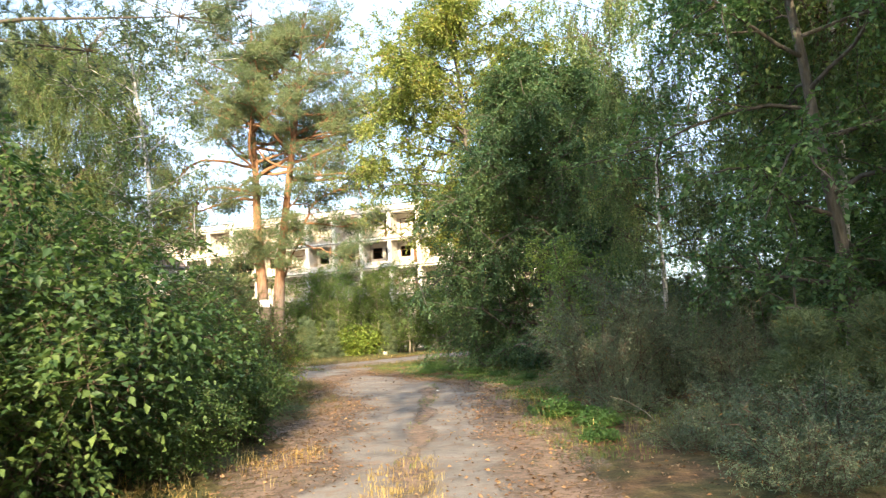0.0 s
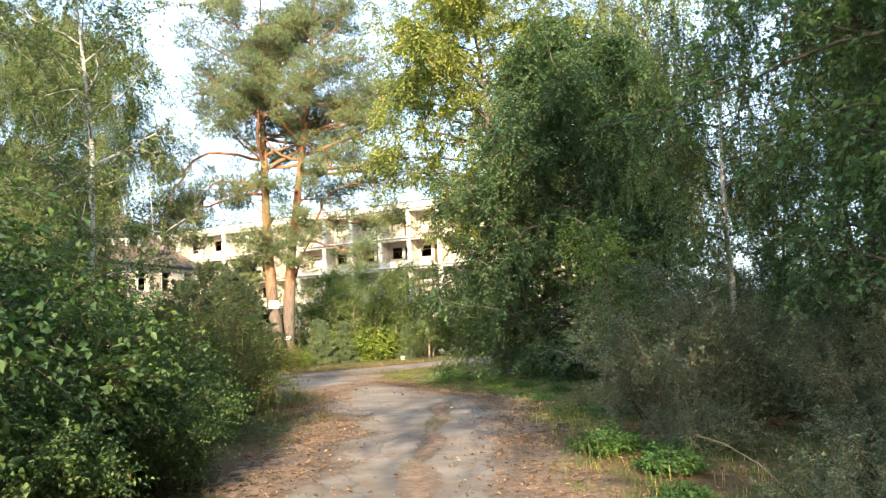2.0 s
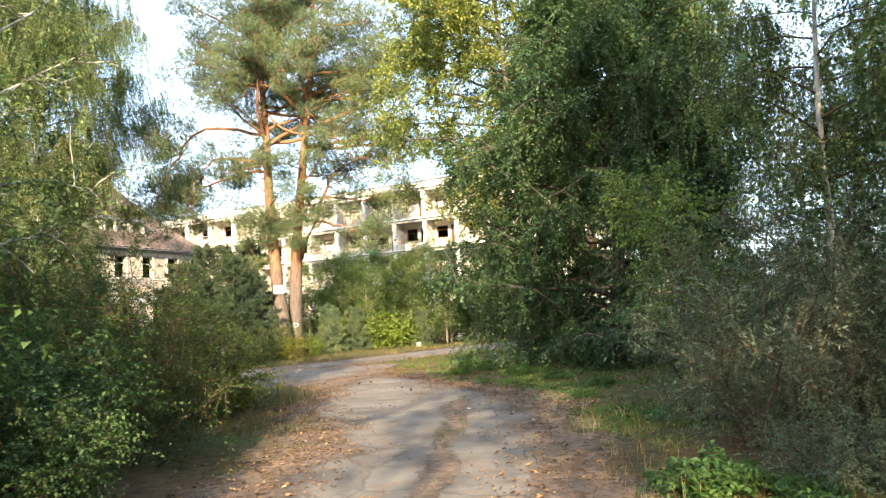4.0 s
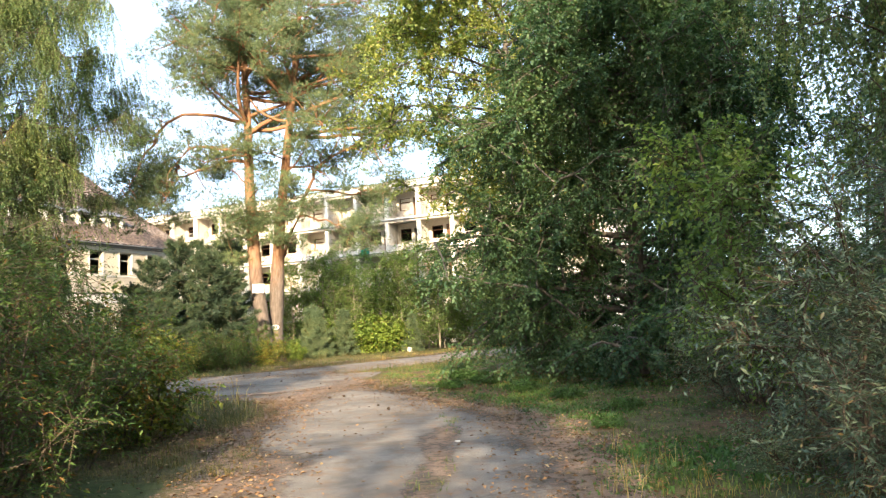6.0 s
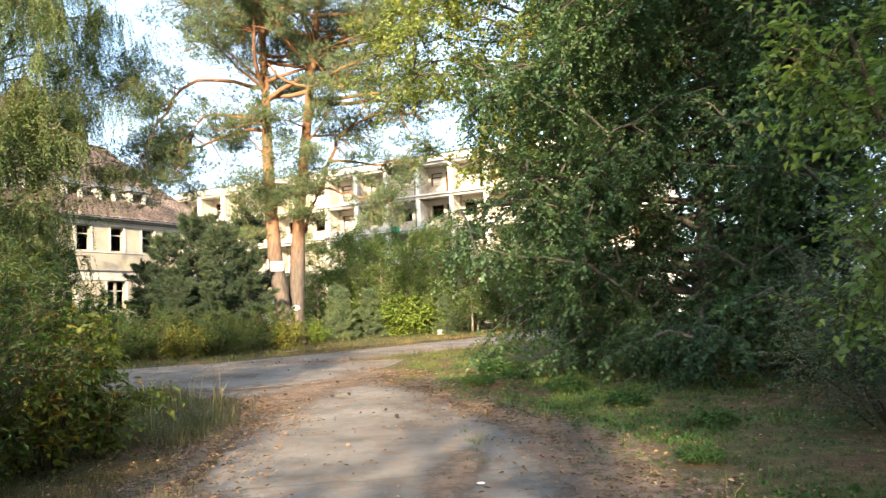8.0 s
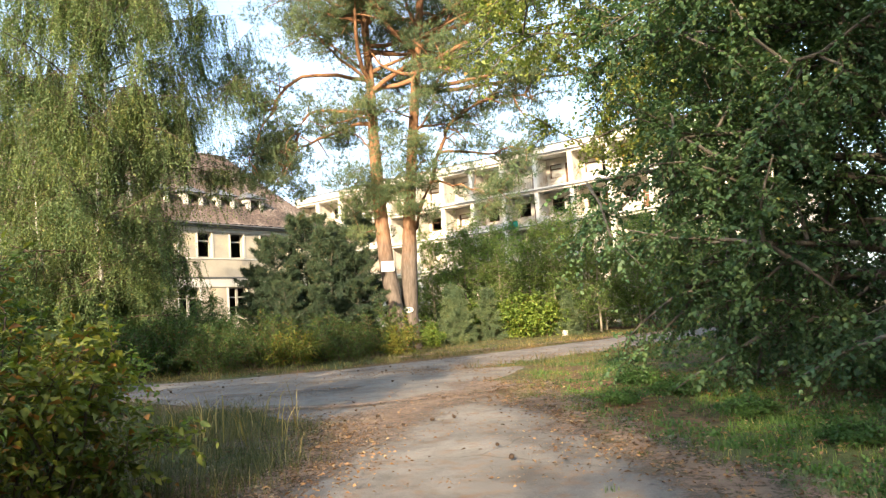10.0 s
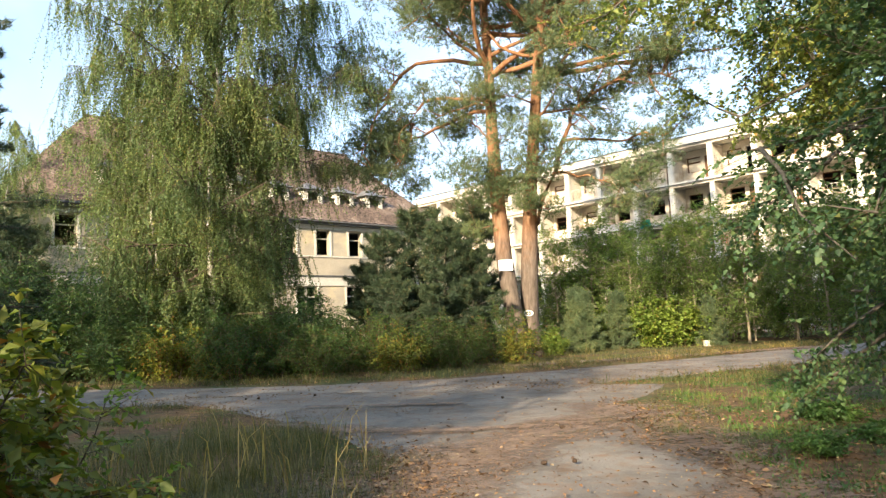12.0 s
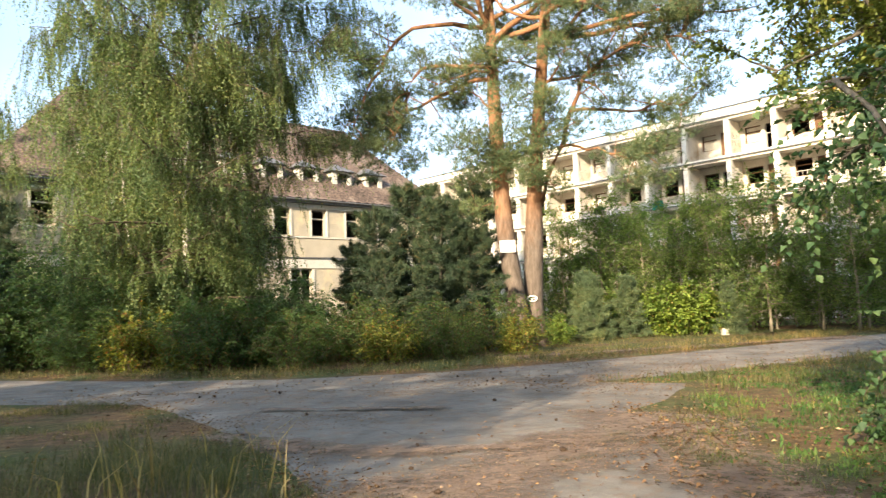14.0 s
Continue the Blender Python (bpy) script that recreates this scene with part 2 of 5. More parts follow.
def asphalt_material():
    m, nodes, links, b = material("weathered_asphalt", 0.85, 0.35)
    big = noise_node(nodes, links, 0.55, 5.0, 0.6)
    mid = noise_node(nodes, links, 4.0, 6.0, 0.65)
    fine = noise_node(nodes, links, 140.0, 2.0)
    c = ramp_node(nodes, links, big.outputs["Fac"], [(0.3, (0.135, 0.123, 0.112)), (0.55, (0.195, 0.178, 0.159)), (0.75, (0.255, 0.232, 0.203))])
    g = ramp_node(nodes, links, fine.outputs["Fac"], [(0.3, (0.6, 0.6, 0.6)), (0.7, (1.35, 1.35, 1.35))])
    col = mix_node(nodes, links, 1.0, c.outputs["Color"], g.outputs["Color"], "MULTIPLY")
    d = ramp_node(nodes, links, mid.outputs["Fac"], [(0.5, (0, 0, 0)), (0.7, (0.8, 0.8, 0.8))])
    col = mix_node(nodes, links, d.outputs["Color"], col.outputs["Color"], (0.2, 0.125, 0.075))
    blot = noise_node(nodes, links, 1.4, 8.0, 0.7)
    br = ramp_node(nodes, links, blot.outputs["Fac"], [(0.36, (0.66, 0.64, 0.62)), (0.56, (1.08, 1.07, 1.05))])
    col = mix_node(nodes, links, 1.0, col.outputs["Color"], br.outputs["Color"], "MULTIPLY")
    vor = nodes.new("ShaderNodeTexVoronoi")
    vor.feature = "DISTANCE_TO_EDGE"
    vor.inputs["Scale"].default_value = 0.32
    wob = noise_node(nodes, links, 1.5, 4.0)
    tc = nodes.new("ShaderNodeTexCoord")
    wadd = mix_node(nodes, links, 0.35, tc.outputs["Object"], wob.outputs["Color"], "ADD")
    links.new(wadd.outputs["Color"], vor.inputs["Vector"])
    cr = ramp_node(nodes, links, vor.outputs["Distance"], [(0.002, (0.5, 0.5, 0.5)), (0.006, (0, 0, 0))])
    col = mix_node(nodes, links, cr.outputs["Color"], col.outputs["Color"], (0.05, 0.042, 0.033))
    links.new(col.outputs["Color"], b.inputs["Base Color"])
    bump_to(nodes, links, b, fine.outputs["Fac"], 0.5, 0.004)
    return m


def soil_material():
    m, nodes, links, b = material("forest_soil", 0.95, 0.2)
    big = noise_node(nodes, links, 0.35, 5.0, 0.6)
    mid = noise_node(nodes, links, 5.0, 6.0, 0.7)
    fine = noise_node(nodes, links, 45.0, 3.0)
    a = ramp_node(nodes, links, mid.outputs["Fac"], [(0.3, (0.055, 0.038, 0.022)), (0.5, (0.13, 0.08, 0.042)), (0.7, (0.23, 0.14, 0.07))])
    g = ramp_node(nodes, links, mid.outputs["Fac"], [(0.3, (0.04, 0.055, 0.018)), (0.6, (0.085, 0.10, 0.035)), (0.75, (0.16, 0.13, 0.06))])
    k = ramp_node(nodes, links, big.outputs["Fac"], [(0.42, (0, 0, 0)), (0.58, (1, 1, 1))])
    c = mix_node(nodes, links, k.outputs["Color"], a.outputs["Color"], g.outputs["Color"])
    f = ramp_node(nodes, links, fine.outputs["Fac"], [(0.3, (0.65, 0.65, 0.65)), (0.7, (1.3, 1.3, 1.3))])
    c = mix_node(nodes, links, 1.0, c.outputs["Color"], f.outputs["Color"], "MULTIPLY")
    links.new(c.outputs["Color"], b.inputs["Base Color"])
    bump_to(nodes, links, b, mid.outputs["Fac"], 0.8, 0.05)
    return m


M_TILE = tile_material()
M_ASPHALT = asphalt_material()
M_SOIL = soil_material()


# ---- mesh helpers ----
def mesh_of(name, v, f, mat, smooth=False):
    """A mesh from an array of vertices and an array of faces with as many corners each."""
    v, f = np.asarray(v, np.float32), np.asarray(f, np.int32)
    me = bpy.data.meshes.new(name)
    me.vertices.add(len(v))
    me.vertices.foreach_set("co", v.ravel())
    me.loops.add(f.size)
    me.loops.foreach_set("vertex_index", f.ravel())
    me.polygons.add(len(f))
    me.polygons.foreach_set("loop_start", np.arange(len(f), dtype=np.int32) * f.shape[1])
    if smooth:
        me.polygons.foreach_set("use_smooth", np.ones(len(f), dtype=bool))
    me.update(calc_edges=True)
    me.materials.append(mat)
    return me


def part(name, data, mat, parent, label="", kind=""):
    """One mesh object under a thing or a part; data: a bmesh or a mesh."""
    if isinstance(data, bmesh.types.BMesh):
        me = bpy.data.meshes.new(name)
        data.to_mesh(me)
        data.free()
        me.materials.append(mat)
        data = me
    ob = new(name, data)
    ob.parent = parent
    return tagged(ob, label, kind=kind)


def root(name, label, category, group="", m=None):
    e = new(name)
    e.empty_display_size = 0.2
    if m is not None:
        e.matrix_world = m
    return tagged(e, label, category, group)


def box_into(bm, x0, y0, z0, x1, y1, z1, bevel=0.0):
    r = bmesh.ops.create_cube(bm, size=1)
    bmesh.ops.scale(bm, vec=(x1 - x0, y1 - y0, z1 - z0), verts=r["verts"])
    bmesh.ops.translate(bm, vec=((x0 + x1) / 2, (y0 + y1) / 2, (z0 + z1) / 2), verts=r["verts"])
    if bevel:
        edges = list({e for v in r["verts"] for e in v.link_edges})
        bmesh.ops.bevel(bm, geom=edges, offset=bevel, segments=1, affect="EDGES")


def box(x0, y0, z0, x1, y1, z1, bevel=0.0):
    bm = bmesh.new()
    box_into(bm, x0, y0, z0, x1, y1, z1, bevel)
    return bm


def unit(a):
    return a / np.maximum(np.linalg.norm(a, axis=-1, keepdims=True), 1e-9)


def tubes(paths, sides=6, joined=False):
    """Tapered tubes along polylines: paths of (points, radii); joined: the later ones fork off the first. Returns vertices and quads."""
    vs, fs, off = [], [], 0
    ang = np.linspace(0, 2 * np.pi, sides, endpoint=False)
    for p, r in paths:
        p = np.asarray(p, float)
        n = len(p)
        d = unit(np.gradient(p, axis=0))
        ref = np.where(np.abs(d[:, 2:3]) > 0.9, np.array([[1.0, 0, 0]]), np.array([[0, 0, 1.0]]))
        a = unit(np.cross(d, ref))
        b = np.cross(d, a)
        ring = p[:, None] + (a[:, None] * np.cos(ang)[None, :, None] + b[:, None] * np.sin(ang)[None, :, None]) * np.asarray(r)[:, None, None]
        vs.append(ring.reshape(-1, 3))
        i = np.arange(n - 1)[:, None] * sides
        j = np.arange(sides)[None]
        k = (j + 1) % sides
        fs.append(np.stack([i + j, i + k, i + sides + k, i + sides + j], -1).reshape(-1, 4) + off)
        if joined and off:
            r = int(np.argmin(np.linalg.norm(np.asarray(paths[0][0]) - p[0], axis=1))) * sides
            fs.append(np.array([[r, r + 1, off + 1, off]]))
        off += n * sides
    return np.concatenate(vs), np.concatenate(fs)


def twig_prisms(s, e, r):
    """Thin three-sided twigs from s to e. Returns vertices and triangles."""
    d = unit(e - s)
    a = unit(np.cross(d, np.array([0.3, 0.2, 0.9])))
    b = np.cross(d, a)
    v = np.stack([s + a * r, s - a * r * 0.5 + b * r * 0.87, s - a * r * 0.5 - b * r * 0.87, e], 1)
    i = np.arange(len(s))[:, None] * 4
    f = np.stack([i + [0, 1, 3], i + [1, 2, 3], i + [2, 0, 3]], 1).reshape(-1, 3)
    return v.reshape(-1, 3), f


def leaf_blades(base, d, n, length, width, fold=0.25):
    """Pointed leaves folded along the midrib. Returns vertices and triangles."""
    side = unit(np.cross(d, n))
    up = np.cross(side, d)
    ln, w = length[:, None], width[:, None]
    m = base + d * ln * 0.45
    v = np.stack([base, m + side * w * 0.5 + up * w * fold, base + d * ln - up * ln * 0.12, m - side * w * 0.5 + up * w * fold], 1)
    i = np.arange(len(base))[:, None] * 4
    f = np.stack([i + [0, 1, 2], i + [0, 2, 3]], 1).reshape(-1, 3)
    return v.reshape(-1, 3), f


def sprays(rng, s, t, length, count, size, ratio=0.55, sag=0.25, spread=0.8, jitter=0.35):
    """Leaves set alternately along twigs that start at s and go along t."""
    m = len(s)
    k = (np.arange(count) + 0.7) / count
    pos = s[:, None] + t[:, None] * (length[:, None] * k)[..., None]
    pos[..., 2] -= sag * length[:, None] * k ** 2
    side = unit(np.cross(t, np.array([0, 0, 1.0]) + rng.normal(0, 0.25, (m, 3))))
    sgn = np.where(np.arange(count) % 2 == 0, 1.0, -1.0)[None, :, None]
    d = t[:, None] * 0.55 + side[:, None] * sgn * spread + rng.normal(0, jitter, (m, count, 3))
    d[..., 2] -= sag
    n = np.array([0, 0, 1.0]) + rng.normal(0, 0.45, (m, count, 3))
    ln = size * rng.uniform(0.6, 1.25, (m, count))
    return leaf_blades(pos.reshape(-1, 3), unit(d.reshape(-1, 3)), unit(n.reshape(-1, 3)), ln.ravel(), ln.ravel() * ratio)


def bent(rng, start, direction, length, n=6, sag=0.0, wander=0.12):
    """A wandering polyline."""
    p = [np.array(start, float)]
    d = unit(np.array(direction, float))
    for _ in range(n - 1):
        d = unit(d + rng.normal(0, wander, 3) + np.array([0, 0, -sag / n]))
        p.append(p[-1] + d * length / (n - 1))
    return np.array(p)


def along(p, k):
    """Points at the fractions k of a polyline."""
    x = np.linspace(0, 1, len(p))
    return np.stack([np.interp(k, x, p[:, a]) for a in range(3)], -1)


def round_crown(k):
    return math.sqrt(max(0.0, 1 - (2 * k - 0.85) ** 2 / 1.6)) if k < 1 else 0.1


def low_crown(k):
    return max(0.12, (1 - k) ** 0.6 * (0.75 + 0.25 * min(1, k * 6)))


def weeping_crown(k):
    return 0.62 + 0.55 * k if k < 0.68 else max(0.15, 1.0 - (k - 0.68) * 2.4)


def full_crown(k):
    return max(0.15, (1 - k) ** 0.45 * (0.6 + 0.4 * min(1, k * 4)))


def tall_crown(k):
    return max(0.15, math.sin(math.pi * (0.12 + 0.86 * k)) ** 0.7)


def grow_tree(name, label, seed, height, radius, trunk_r, first=0.2, limbs=18, profile=round_crown, leaf=0.1, per_twig=9, twigs=26, twig_len=0.6,
              mat=None, bark=None, sag=0.25, up=0.5, hang=None, ratio=0.55, category="tree", group="", lean=(0, 0), limb_bark=None):
    """A broadleaf tree of a trunk, limbs with side branches, and leaves along the twigs. hang: lengths of hanging twigs."""
    rng = np.random.default_rng(seed)
    tree = root(name, label, category, group)
    tr = bent(rng, (0, 0, -0.1), (lean[0], lean[1], 1), height * 0.97, 10, 0, 0.05)
    k = np.linspace(0, 1, 10)
    v, f = tubes([(tr, trunk_r * (1 - k) ** 0.8 * (1 + 0.5 * np.exp(-k * 18)) + 0.012)], 10)
    part("trunk", mesh_of("trunk", v, f, bark, True), bark, tree)
    st, td, tl = [], [], []
    for i in range(limbs):
        h = first + (0.97 - first) * (i + rng.uniform(0, 0.8)) / limbs
        rel = (h - first) / (1 - first)
        az = i * 2.4 + rng.uniform(-0.5, 0.5)
        reach = radius * profile(rel) * rng.uniform(0.72, 1.12)
        el = up * (0.35 + rel) + rng.uniform(-0.15, 0.15)
        d = np.array([math.cos(az) * math.cos(el), math.sin(az) * math.cos(el), math.sin(el)])
        p = bent(rng, along(tr, np.array([h]))[0], d, reach / max(0.4, math.cos(el)), 6, sag, 0.14)
        r0 = trunk_r * (1 - h) ** 0.8 * 0.5 + 0.008
        paths = [(p, r0 * np.linspace(1, 0.18, 6))]
        for j in range(7):
            a = rng.uniform(0.25, 1.0)
            q = along(p, np.array([a]))[0]
            dd = unit(d * 0.5 + rng.normal(0, 0.75, 3))
            sub = bent(rng, q, dd, reach * rng.uniform(0.25, 0.5) + 0.2, 4, sag, 0.2)
            paths.append((sub, r0 * 0.4 * np.linspace(1, 0.2, 4)))
        v, f = tubes(paths, 5, True)
        part("branch", mesh_of("branch", v, f, limb_bark or bark, True), bark, tree)
        for q, wgt in [(paths[0][0], 0.8)] + [(x[0], 0.5) for x in paths[1:]]:
            n = max(3, int(twigs * wgt * (0.5 + 0.5 * reach / radius)))
            a = rng.uniform(0.25 if wgt > 0.7 else 0.05, 1.0, n)
            st.append(along(q, a))
            out = unit(q[-1] - q[0])
            dd = out[None] * 0.5 + rng.normal(0, 0.75, (n, 3))
            dd[:, 2] -= 0.1
            td.append(unit(dd))
            tl.append(twig_len * rng.uniform(0.5, 1.3, n))
    s, t, ln = np.concatenate(st), np.concatenate(td), np.concatenate(tl)
    if hang:
        t = unit(t * 0.34 + np.array([0, 0, -1.0]))
        ln = np.minimum(rng.uniform(hang[0], hang[1], len(s)), np.maximum(0.4, s[:, 2] - rng.uniform(1.2, 3.0, len(s))))
        v, f = sprays(rng, s, t, ln, per_twig, leaf, ratio, 0.0, 0.5, 0.5)
    else:
        v, f = sprays(rng, s, t, ln, per_twig, leaf, ratio, sag)
    part("crown", mesh_of("crown", v, f, mat), mat, tree)
    e = s + t * ln[:, None]
    if not hang:
        e[:, 2] -= sag * ln
    v, f = twig_prisms(s, e, 0.006)
    part("twig_mass", mesh_of("twig_mass", v, f, M_TWIG), M_TWIG, tree, kind="stuff")
    return tree


def grow_bush(name, label, seed, radius, height, stems=16, leaf=0.07, per_twig=9, twigs=40, twig_len=0.45, mat=None, ratio=0.55, sag=0.25,
              upright=0.9, category="bush", group="", stem_r=0.014, spread=0.8, bark=None):
    """A bush: stems from one foot, that arch outwards, with leafy twigs from near the ground to the tips."""
    rng = np.random.default_rng(seed)
    bush = root(name, label, category, group)
    st, td, tl = [], [], []
    for i in range(stems):
        az = i * 2.4 + rng.uniform(-0.4, 0.4)
        k = math.sqrt((i + 0.5) / stems)
        foot = np.array([math.cos(az), math.sin(az), 0]) * radius * 0.35 * k + np.array([0, 0, -0.06])
        tip = np.array([math.cos(az) * radius * k, math.sin(az) * radius * k, height * (1.05 - 0.6 * k ** 2.2) * rng.uniform(0.68, 1.22)])
        mid = foot * 0.35 + tip * 0.65 + np.array([0, 0, (1 - k) * 0.1 + 0.22 * k * height])
        x = np.linspace(0, 1, 7)[:, None]
        p = foot * (1 - x) ** 2 + 2 * mid * x * (1 - x) * upright + tip * (x ** 2 + 2 * x * (1 - x) * (1 - upright))
        p[1:-1] += rng.normal(0, 0.035 * height, (5, 3))
        r0 = stem_r * rng.uniform(0.7, 1.3)
        v, f = tubes([(p, r0 * np.linspace(1, 0.25, 7))], 5)
        part("stem", mesh_of("stem", v, f, bark or M_TWIG, True), bark or M_TWIG, bush)
        a = rng.uniform(0.1, 1.0, twigs)
        s = along(p, a)
        d = np.array([math.cos(az), math.sin(az), 0.2]) * 0.6 + rng.normal(0, 0.75, (twigs, 3))
        st.append(s)
        td.append(unit(d))
        tl.append(twig_len * rng.uniform(0.5, 1.3, twigs))
    s, t, ln = np.concatenate(st), np.concatenate(td), np.concatenate(tl)
    lift = s[:, 2] + t[:, 2] * ln < 0.08
    t[lift, 2] = np.abs(t[lift, 2])
    v, f = sprays(rng, s, t, ln, per_twig, leaf, ratio, sag, spread)
    v[:, 2] = np.maximum(v[:, 2], 0.02)
    part("foliage", mesh_of("foliage", v, f, mat), mat, bush)
    v, f = twig_prisms(s, s + t * ln[:, None] - np.array([0, 0, 1]) * (sag * ln)[:, None], 0.0045)
    part("twig_mass", mesh_of("twig_mass", v, f, M_TWIG), M_TWIG, bush, kind="stuff")
    return bush


def needle_tufts(rng, c, d, needles=12, length=0.13, width=0.006):
    """Tufts of needles that spread round d. Returns vertices and triangles."""
    m = len(c)
    dd = unit(d[:, None] * 0.75 + rng.normal(0, 0.6, (m, needles, 3)))
    b = c[:, None] - d[:, None] * rng.uniform(0, 0.12, (m, needles, 1))
    ln = length * rng.uniform(0.7, 1.2, (m, needles, 1))
    side = unit(np.cross(dd, rng.normal(0, 1, (m, needles, 3)))) * width
    v = np.stack([b - side, b + side, b + dd * ln], 2).reshape(-1, 3)
    return v, np.arange(len(v)).reshape(-1, 3)


def pad(rng, centre, rx, rz, n):
    """Tuft places through a flat cushion of needles."""
    p = unit(rng.normal(0, 1, (n, 3))) * rng.uniform(0.35, 1.0, (n, 1)) ** 0.6 * np.array([rx, rx, rz])
    d = unit(p / np.array([rx, rx, rz]) + np.array([0, 0, 0.7]) + rng.normal(0, 0.3, (n, 3)))
    return centre + p, d


def grow_limb(rng, tree, p, d, ln, r0, bark, cs, ds, tw_s, tw_e, tufts, leafy=1.1):
    """One limb along p with side shoots, each ending in a cushion of needles."""
    n = len(p)
    paths = [(p, r0 * np.linspace(1, 0.2, n))]
    ends = [p[-1], p[-3]]
    for j in range(int(2 + ln * leafy)):
        q = along(p, np.array([rng.uniform(0.45, 1.0)]))[0]
        dd = unit(d * 0.6 + rng.normal(0, 0.6, 3) + np.array([0, 0, 0.2]))
        sub = bent(rng, q, dd, rng.uniform(0.7, 1.9), 4, 0.0, 0.25)
        paths.append((sub, r0 * 0.35 * np.linspace(1, 0.25, 4)))
        ends.append(sub[-1])
    v, f = tubes(paths, 6, True)
    part("branch", mesh_of("branch", v, f, bark, True), bark, tree)
    for c in ends:
        pc, pd = pad(rng, c + np.array([0, 0, 0.1]), rng.uniform(0.5, 1.05), rng.uniform(0.3, 0.55), tufts)
        cs.append(pc)
        ds.append(pd)
        tw_s.append(np.repeat(c[None], 12, 0))
        tw_e.append(pc[:12])


def grow_pine(name, label, seed, trunk, radii, limbs, mat, tufts=70, group="", bark=None, needles=(8, 0.19, 0.0105)):
    """An old pine. limbs: (start height, azimuth, elevation, length) in metres and degrees."""
    rng = np.random.default_rng(seed)
    tree = root(name, label, "pine tree", group)
    bark = bark or M_PINEBARK
    tr = np.array(trunk, float)
    v, f = tubes([(tr, np.array(radii))], 14)
    part("trunk", mesh_of("trunk", v, f, bark, True), bark, tree)
    cs, ds, tw_s, tw_e = [], [], [], []
    for limb in limbs:
        if len(limb) > 4:
            p = np.array(limb, float)
            d, ln = unit(p[-1] - p[0]), float(np.sum(np.linalg.norm(np.diff(p, axis=0), axis=1)))
            p = along(p, np.linspace(0, 1, 12)) + rng.normal(0, 0.05, (12, 3))
            grow_limb(rng, tree, p, d, ln, 0.009 * ln + 0.035, bark, cs, ds, tw_s, tw_e, tufts, 2.4)
            continue
        h, az, el, ln = limb
        s = np.array([np.interp(h, tr[:, 2], tr[:, a]) for a in range(3)])
        rt = float(np.interp(h, tr[:, 2], np.array(radii)))
        az, el = radians(az), radians(el)
        d = np.array([math.cos(az) * math.cos(el), math.sin(az) * math.cos(el), math.sin(el)])
        p = bent(rng, s, d, ln, 8, 0.1, 0.2)
        grow_limb(rng, tree, p, d, ln, min(rt * 0.6, 0.017 * ln + 0.014), bark, cs, ds, tw_s, tw_e, tufts)
    v, f = needle_tufts(rng, np.concatenate(cs), np.concatenate(ds), *needles)
    part("crown", mesh_of("crown", v, f, mat), mat, tree)
    v, f = twig_prisms(np.concatenate(tw_s), np.concatenate(tw_e), 0.008)
    part("twig_mass", mesh_of("twig_mass", v, f, M_TWIG), M_TWIG, tree, kind="stuff")
    return tree


def grow_young_pine(name, label, seed, height, radius, mat, whorls=12, tufts=9, category="young pine", group="", sag=-0.15, length=0.15, bare=0.05, blunt=0.55, width=0.0075):
    """A young conifer: whorls of branches on a straight stem, set all along with needles."""
    rng = np.random.default_rng(seed)
    tree = root(name, label, category, group)
    st = bent(rng, (0, 0, -0.05), (0, 0, 1), height, 8, 0, 0.03)
    v, f = tubes([(st, 0.016 * height * np.linspace(1, 0.12, 8))], 7)
    part("trunk", mesh_of("trunk", v, f, M_BARK, True), M_BARK, tree)
    cs, ds = [], []
    up = np.array([0, 0, 1.0])
    cs.append(along(st, np.linspace(0.85, 1.0, 20)))
    ds.append(np.repeat(up[None], 20, 0) + rng.normal(0, 0.3, (20, 3)))
    for w in range(whorls):
        h = bare + (0.97 - bare) * w / whorls
        reach = radius * (1 - h) ** blunt * rng.uniform(0.6, 1.25) + 0.1
        paths = []
        for j in range(6):
            az = j * 1.05 + w * 0.7 + rng.uniform(-0.25, 0.25)
            d = np.array([math.cos(az), math.sin(az), 0.25 + 0.5 * h + min(0, sag)])
            p = bent(rng, along(st, np.array([h]))[0], d, reach * rng.uniform(0.75, 1.15), 5, sag, 0.1)
            paths.append((p, 0.006 * height * (1 - 0.7 * h) * np.linspace(1, 0.3, 5)))
            n = int(tufts * (2 + reach * 4))
            a = rng.uniform(0.2, 1.0, n) ** 0.8
            side = rng.normal(0, 0.14 * reach + 0.03, (n, 3)) * (1.1 - a[:, None])
            cs.append(along(p, a) + side)
            ds.append(unit(d)[None] * 0.8 + rng.normal(0, 0.45, (n, 3)) + up * 0.3)
        v, f = tubes(paths, 4, True)
        part("branch", mesh_of("branch", v, f, M_BARK, True), M_BARK, tree)
    v, f = needle_tufts(rng, np.concatenate(cs), unit(np.concatenate(ds)), 9, length, width)
    v[:, 2] = np.maximum(v[:, 2], 0.02)
    part("needles", mesh_of("needles", v, f, mat), mat, tree)
    return tree


def put(ob, x, y, z=0.0, turn=0.0, size=1.0):
    ob.matrix_world = pose(x, y, z, 0, 0, turn) @ Matrix.Scale(size, 4)
    return ob


def again(ob, x, y, turn, size=1.0, label="", z=0.0):
    c = copy_thing(ob, pose(x, y, z, 0, 0, turn))
    c.scale = (size, size, size)
    return tagged(c, label)


